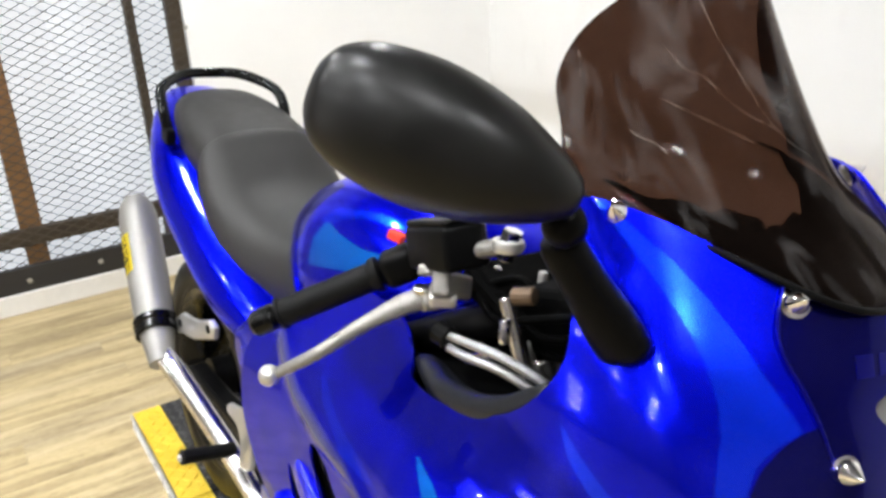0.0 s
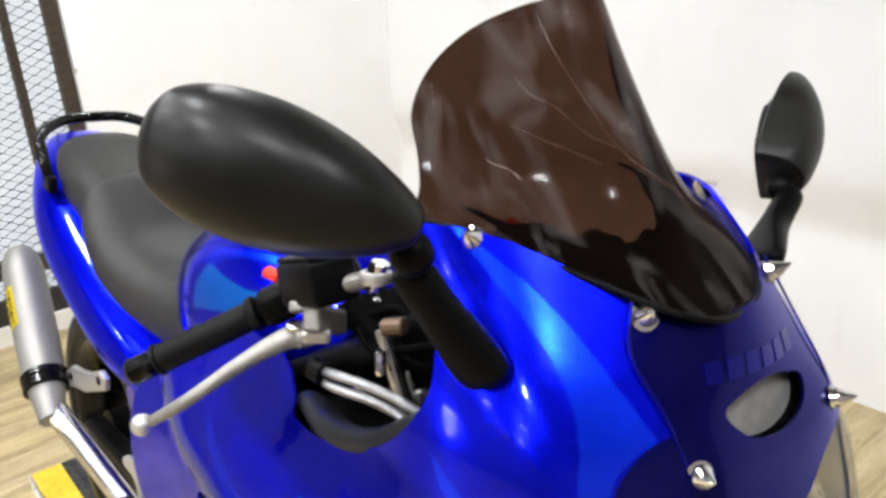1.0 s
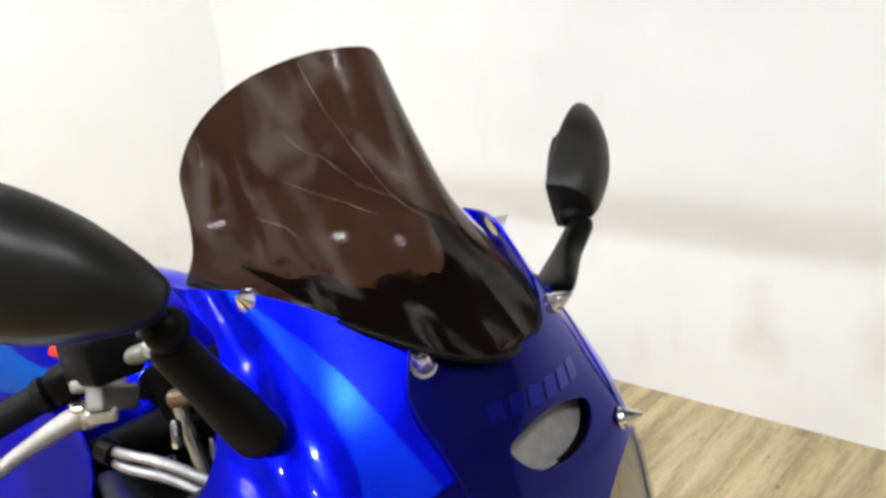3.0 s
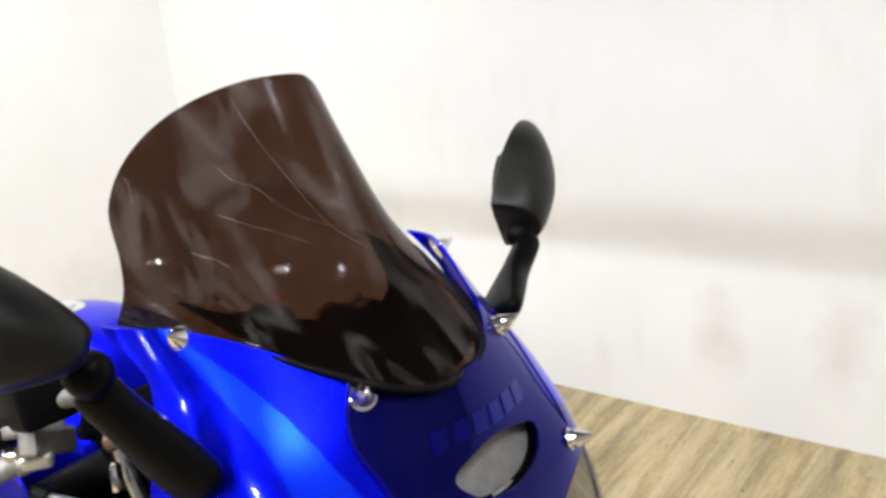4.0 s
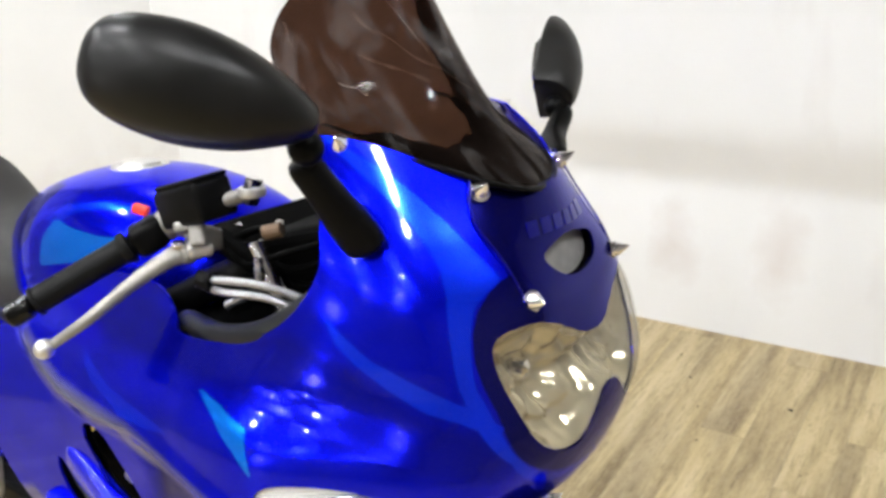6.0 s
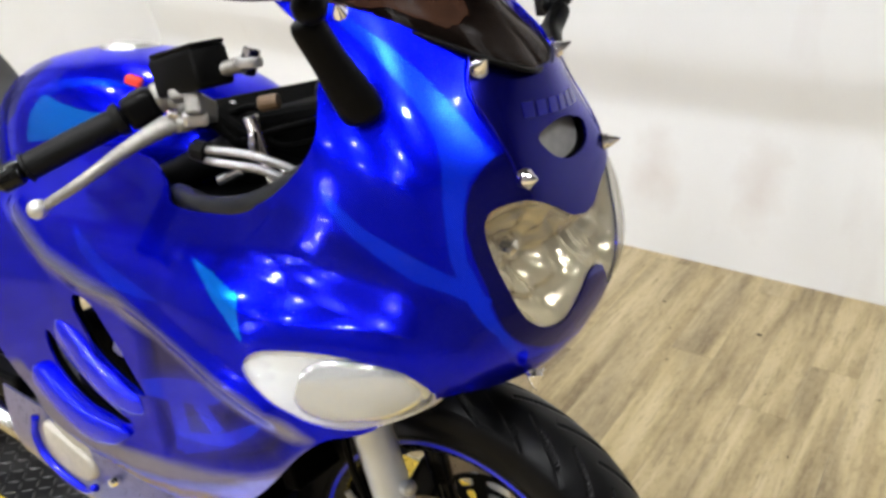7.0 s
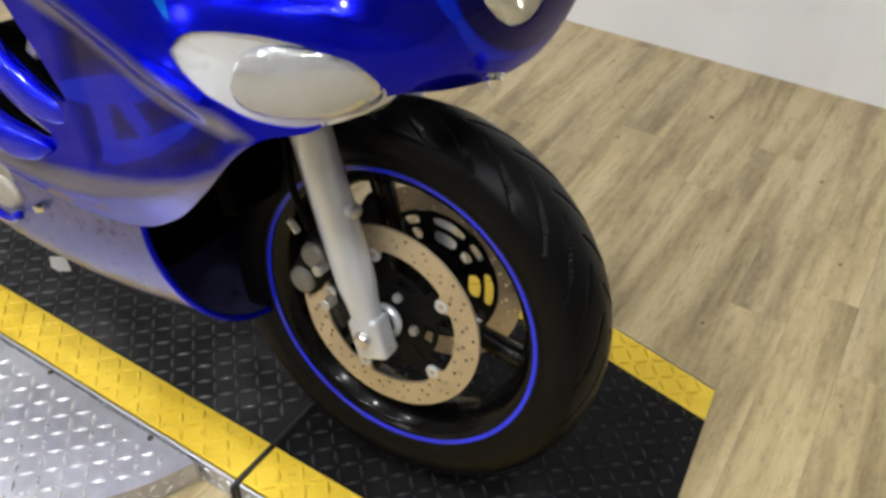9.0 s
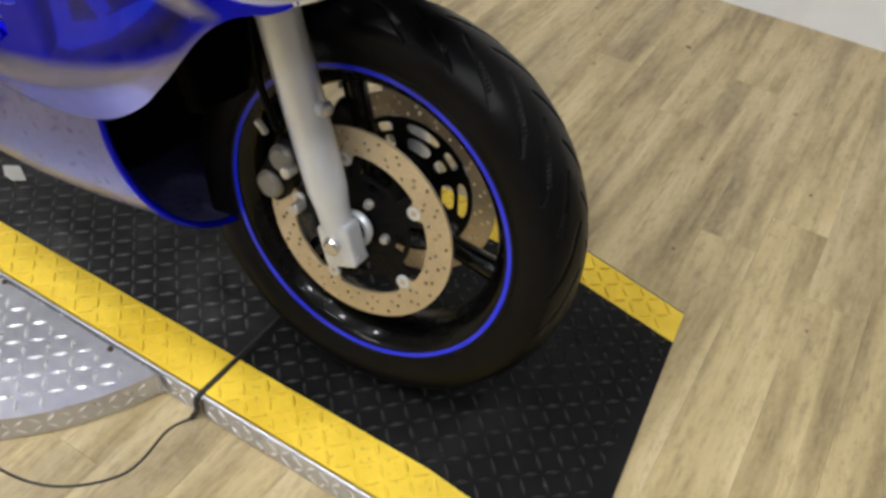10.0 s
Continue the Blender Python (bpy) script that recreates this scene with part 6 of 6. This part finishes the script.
# handlebars
def handlebar(s, full):
    bar = empty("handlebar", Matrix(), "", "")
    bar.parent = bike
    end, root = Vector((-0.494, s * 0.321, 0.875)), Vector((-0.408, s * 0.201, 0.946))
    d = (root - end).normalized()
    part("bar", rod(end, root + d * 0.12, 0.011, 16), SATIN_BLACK, bar)
    ribs = []
    for k in range(26):
        ribs += [(0.0168, 0.03 + k * 0.0045), (0.0176, 0.032 + k * 0.0045)]
    bm = lathe([(0.012, 0.024), (0.0195, 0.025), (0.0195, 0.029)] + ribs + [(0.0205, 0.148), (0.021, 0.156), (0.012, 0.158)], 28, "z")
    bmesh.ops.transform(bm, matrix=aim(end, root), verts=bm.verts)
    part("grip", bm, GRIP_RUBBER, bar, "ribbed black rubber grip", True, 40)
    bm = lathe([(0, -0.012), (0.012, -0.012), (0.0165, -0.007), (0.0165, 0.016), (0.014, 0.02), (0.012, 0.024)], 24, "z")
    bmesh.ops.transform(bm, matrix=aim(end, root), verts=bm.verts)
    part("bar_end", bm, BLACK_PAINT, bar, "glossy black bar end", True, 30)
    sw = root + d * 0.018
    bm = box((0.042, 0.042, 0.046), (0, 0, 0), (0, 0, 0), 0.011, segs=3)
    bmesh.ops.transform(bm, matrix=aim(sw, sw + d), verts=bm.verts)
    part("switch_housing", bm, BLACK_PLASTIC, bar, "black switch housing", True, 40)
    part("kill_switch", box((0.02, 0.014, 0.012), tuple(sw + Vector((-0.004, s * 0.004, 0.034))), (0, 20, 30), 0.003), RED_PLASTIC, bar, "red engine stop switch")
    clamp = root + d * 0.05
    bm = lathe([(0.012, -0.012), (0.019, -0.012), (0.021, -0.009), (0.021, 0.009), (0.019, 0.012), (0.012, 0.012)], 24, "z", closed=True)
    bmesh.ops.transform(bm, matrix=aim(clamp, clamp + d), verts=bm.verts)
    perch = part("lever_perch", bm, WORN_ALLOY, bar, "cast alloy lever perch", True, 35)
    part("perch_arm", tube([clamp + Vector((0.01, 0, -0.005)), clamp + Vector((0.04, s * 0.0, -0.01)), Vector((-0.285, s * 0.215, 0.958)), Vector((-0.282, s * 0.235, 0.957))], (0.013, 0.012, 0.013, 0.011), 14, 12, squash=0.8), WORN_ALLOY, perch, "", True)
    part("perch_block", box((0.062, 0.02, 0.026), (-0.268, s * 0.207, 0.974), (8, -22, s * 62), 0.004), WORN_ALLOY, perch)
    part("perch_cap", box((0.03, 0.024, 0.012), (-0.283, s * 0.222, 0.988), (8, -22, s * 50), 0.003), WORN_ALLOY, perch)
    part("pivot_bolt", rod((-0.287, s * 0.232, 0.965), (-0.286, s * 0.232, 0.972), 0.009, 14), STEEL, perch)
    part("adjuster", box((0.018, 0.028, 0.016), (-0.262, s * 0.222, 0.965), (0, 20, s * 35), 0.004), ALLOY, perch)
    pivot, ball = Vector((-0.292, s * 0.238, 0.955)), Vector((-0.36, s * 0.368, 0.874))
    mids = [pivot + Vector((0.012, -s * 0.03, 0.004)), pivot, pivot * 0.72 + ball * 0.28 + Vector((0.004, s * 0.006, 0.003)), pivot * 0.35 + ball * 0.65 + Vector((0.016, s * 0.012, 0.004)), ball + Vector((0.004, -s * 0.004, 0.002))]
    part("lever", tube(mids, (0.0125, 0.0125, 0.009, 0.0072, 0.006), 30, 12, squash=0.75), WORN_ALLOY, bar, "worn alloy brake lever", True)
    part("lever_ball", lathe([(0.0115 * math.sin(a), -0.0115 * math.cos(a)) for a in np.linspace(0, math.pi, 12)], 20, "z", tuple(ball)), ALLOY, bar, "", True)
    if full:
        c = Vector((-0.277, s * 0.21, 1.015))
        res = part("reservoir", box((0.092, 0.05, 0.046), tuple(c), (4, -15, s * 8), 0.006, segs=3), BLACK_PLASTIC, bar, "square black brake fluid reservoir", True, 40)
        part("reservoir_lid", box((0.089, 0.047, 0.006), tuple(c + Vector((-0.006, 0, 0.0245))), (4, -15, s * 8), 0.003), BLACK_PLASTIC, res, "black reservoir lid")
        part("banjo", rod((-0.236, s * 0.203, 1.02), (-0.214, s * 0.188, 1.028), 0.009, 14), WORN_ALLOY, bar, "alloy hose fitting")
        part("banjo_bolt", rod((-0.212, s * 0.187, 1.016), (-0.206, s * 0.183, 1.046), 0.0105, 6), CHROME, bar, "chrome hose bolt")
        part("banjo_ring", lathe([(0.009, -0.005), (0.015, -0.005), (0.0165, 0), (0.015, 0.005), (0.009, 0.005)], 24, "z", (-0.21, s * 0.185, 1.03), closed=True), ALLOY, bar, "", True, 35)
        part("hose_bolt", rod(c + Vector((0.085, -s * 0.02, -0.03)), c + Vector((0.105, -s * 0.03, -0.025)), 0.009, 12), grained("tarnished_brass", (0.1, 0.065, 0.04), 0.45, 0.6), bar)
    return bar


handlebar(-1, True)
handlebar(1, False)
part("triple_clamp", box((0.10, 0.27, 0.035), (-0.31, 0, 0.93), (0, 22, 0), 0.012, segs=3), INNER_BLACK, bike, "dark fork clamp")
part("instrument_pod", box((0.07, 0.22, 0.07), (-0.15, 0, 0.985), (0, -35, 0), 0.02, segs=3), BLACK_PLASTIC, bike, "black instrument pod")
for y, r in ((-0.035, 0.022), (0.04, 0.025)):
    gauge = part("gauge", lathe([(0, -0.02), (r * 0.8, -0.02), (r, -0.012), (r, 0.012), (r * 0.9, 0.016), (r * 0.86, 0.012), (0, 0.011)], 36, "x", (-0.118, y, 1.03)), BLACK_PLASTIC, bike, "round black gauge housing", True, 35)
    part("bezel", lathe([(r * 0.98, -0.023), (r * 1.05, -0.021), (r * 1.05, -0.015), (r * 0.98, -0.014)], 36, "x", (-0.118, y, 1.03), closed=True), grained("bronze_bezel", (0.2, 0.12, 0.05), 0.4, 0.7), gauge, "thin bronze bezel", True, 35)
for off in (0.0, 0.014):
    part("control_cable", tube([(-0.27, -0.225, 0.922 + off * 0.4), (-0.23, -0.222, 0.918 + off), (-0.18, -0.205, 0.914 + off), (-0.13, -0.18, 0.893 + off), (-0.10, -0.14, 0.86)], 0.005, 30, 10), BRAIDED, bike, "braided steel hose", True)
part("steering_stem", rod((-0.248, -0.15, 0.957), (-0.206, -0.15, 0.872), 0.0095, 18), STEEL, bike, "bright steel rod in the opening")
part("link_rod", rod((-0.29, -0.165, 0.872), (-0.25, -0.162, 0.893), 0.0075, 14), CHROME, bike)
for k, (x, y, z) in enumerate(((-0.285, -0.07, 0.955), (-0.33, -0.1, 0.952), (-0.25, -0.1, 0.935), (-0.225, -0.17, 0.94), (-0.24, -0.12, 0.90))):
    part("clamp_bolt", lathe([(0, 0.006), (0.004, 0.006), (0.0055, 0.004), (0.006, -0.02), (0, -0.02)], 12, "z", (x, y, z)), CHROME if k % 2 else ALLOY, bike, "", True, 35)
# another added filler; it stands for the darkness below the gauges
part("cockpit_filler", box((0.15, 0.16, 0.075), (-0.205, -0.04, 0.935), (0, -14, 6), 0.015, segs=3), INNER_BLACK, bike, "black block added to darken the opening behind the gauges")
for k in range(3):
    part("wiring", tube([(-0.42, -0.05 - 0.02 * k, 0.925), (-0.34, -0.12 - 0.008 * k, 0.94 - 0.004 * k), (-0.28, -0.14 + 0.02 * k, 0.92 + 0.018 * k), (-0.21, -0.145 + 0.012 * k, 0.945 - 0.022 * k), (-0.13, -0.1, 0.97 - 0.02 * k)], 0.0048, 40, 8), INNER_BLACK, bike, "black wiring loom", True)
part("cable_sleeve", tube([(-0.262, -0.226, 0.93), (-0.245, -0.224, 0.928)], 0.012, 6, 12, smooth=False), BLACK_PLASTIC, bike)
# ---- floor planks ----
def planks():
    rng = random.Random(4)
    kinds = {}
    width = 0.118
    x = WEST_X + 0.02
    while x < EAST_X:
        y = SOUTH_Y - rng.uniform(0, 0.9)
        while y < NORTH_Y + 0.06:
            length = rng.choice((0.92, 1.22))
            y0, y1 = max(y, SOUTH_Y), min(y + length, NORTH_Y + 0.06)
            if y1 - y0 > 0.05:
                key = round(y1 - y0, 3)
                if key not in kinds:
                    bm = box((width - 0.0004, key - 0.0004, 0.008), (0, 0, 0))
                    top = [e for e in bm.edges if all(v.co.z > 0 for v in e.verts)]
                    bmesh.ops.bevel(bm, geom=top, offset=0.0004, segments=1, affect="EDGES")
                    me = bpy.data.meshes.new("plank")
                    bm.to_mesh(me)
                    bm.free()
                    me.materials.append(PLANK)
                    kinds[key] = me
                ob = new("plank", kinds[key])
                ob.parent = floor
                ob.matrix_basis = Matrix.Translation((x + width / 2, (y0 + y1) / 2, -0.004))
            y += length
        x += width


planks()
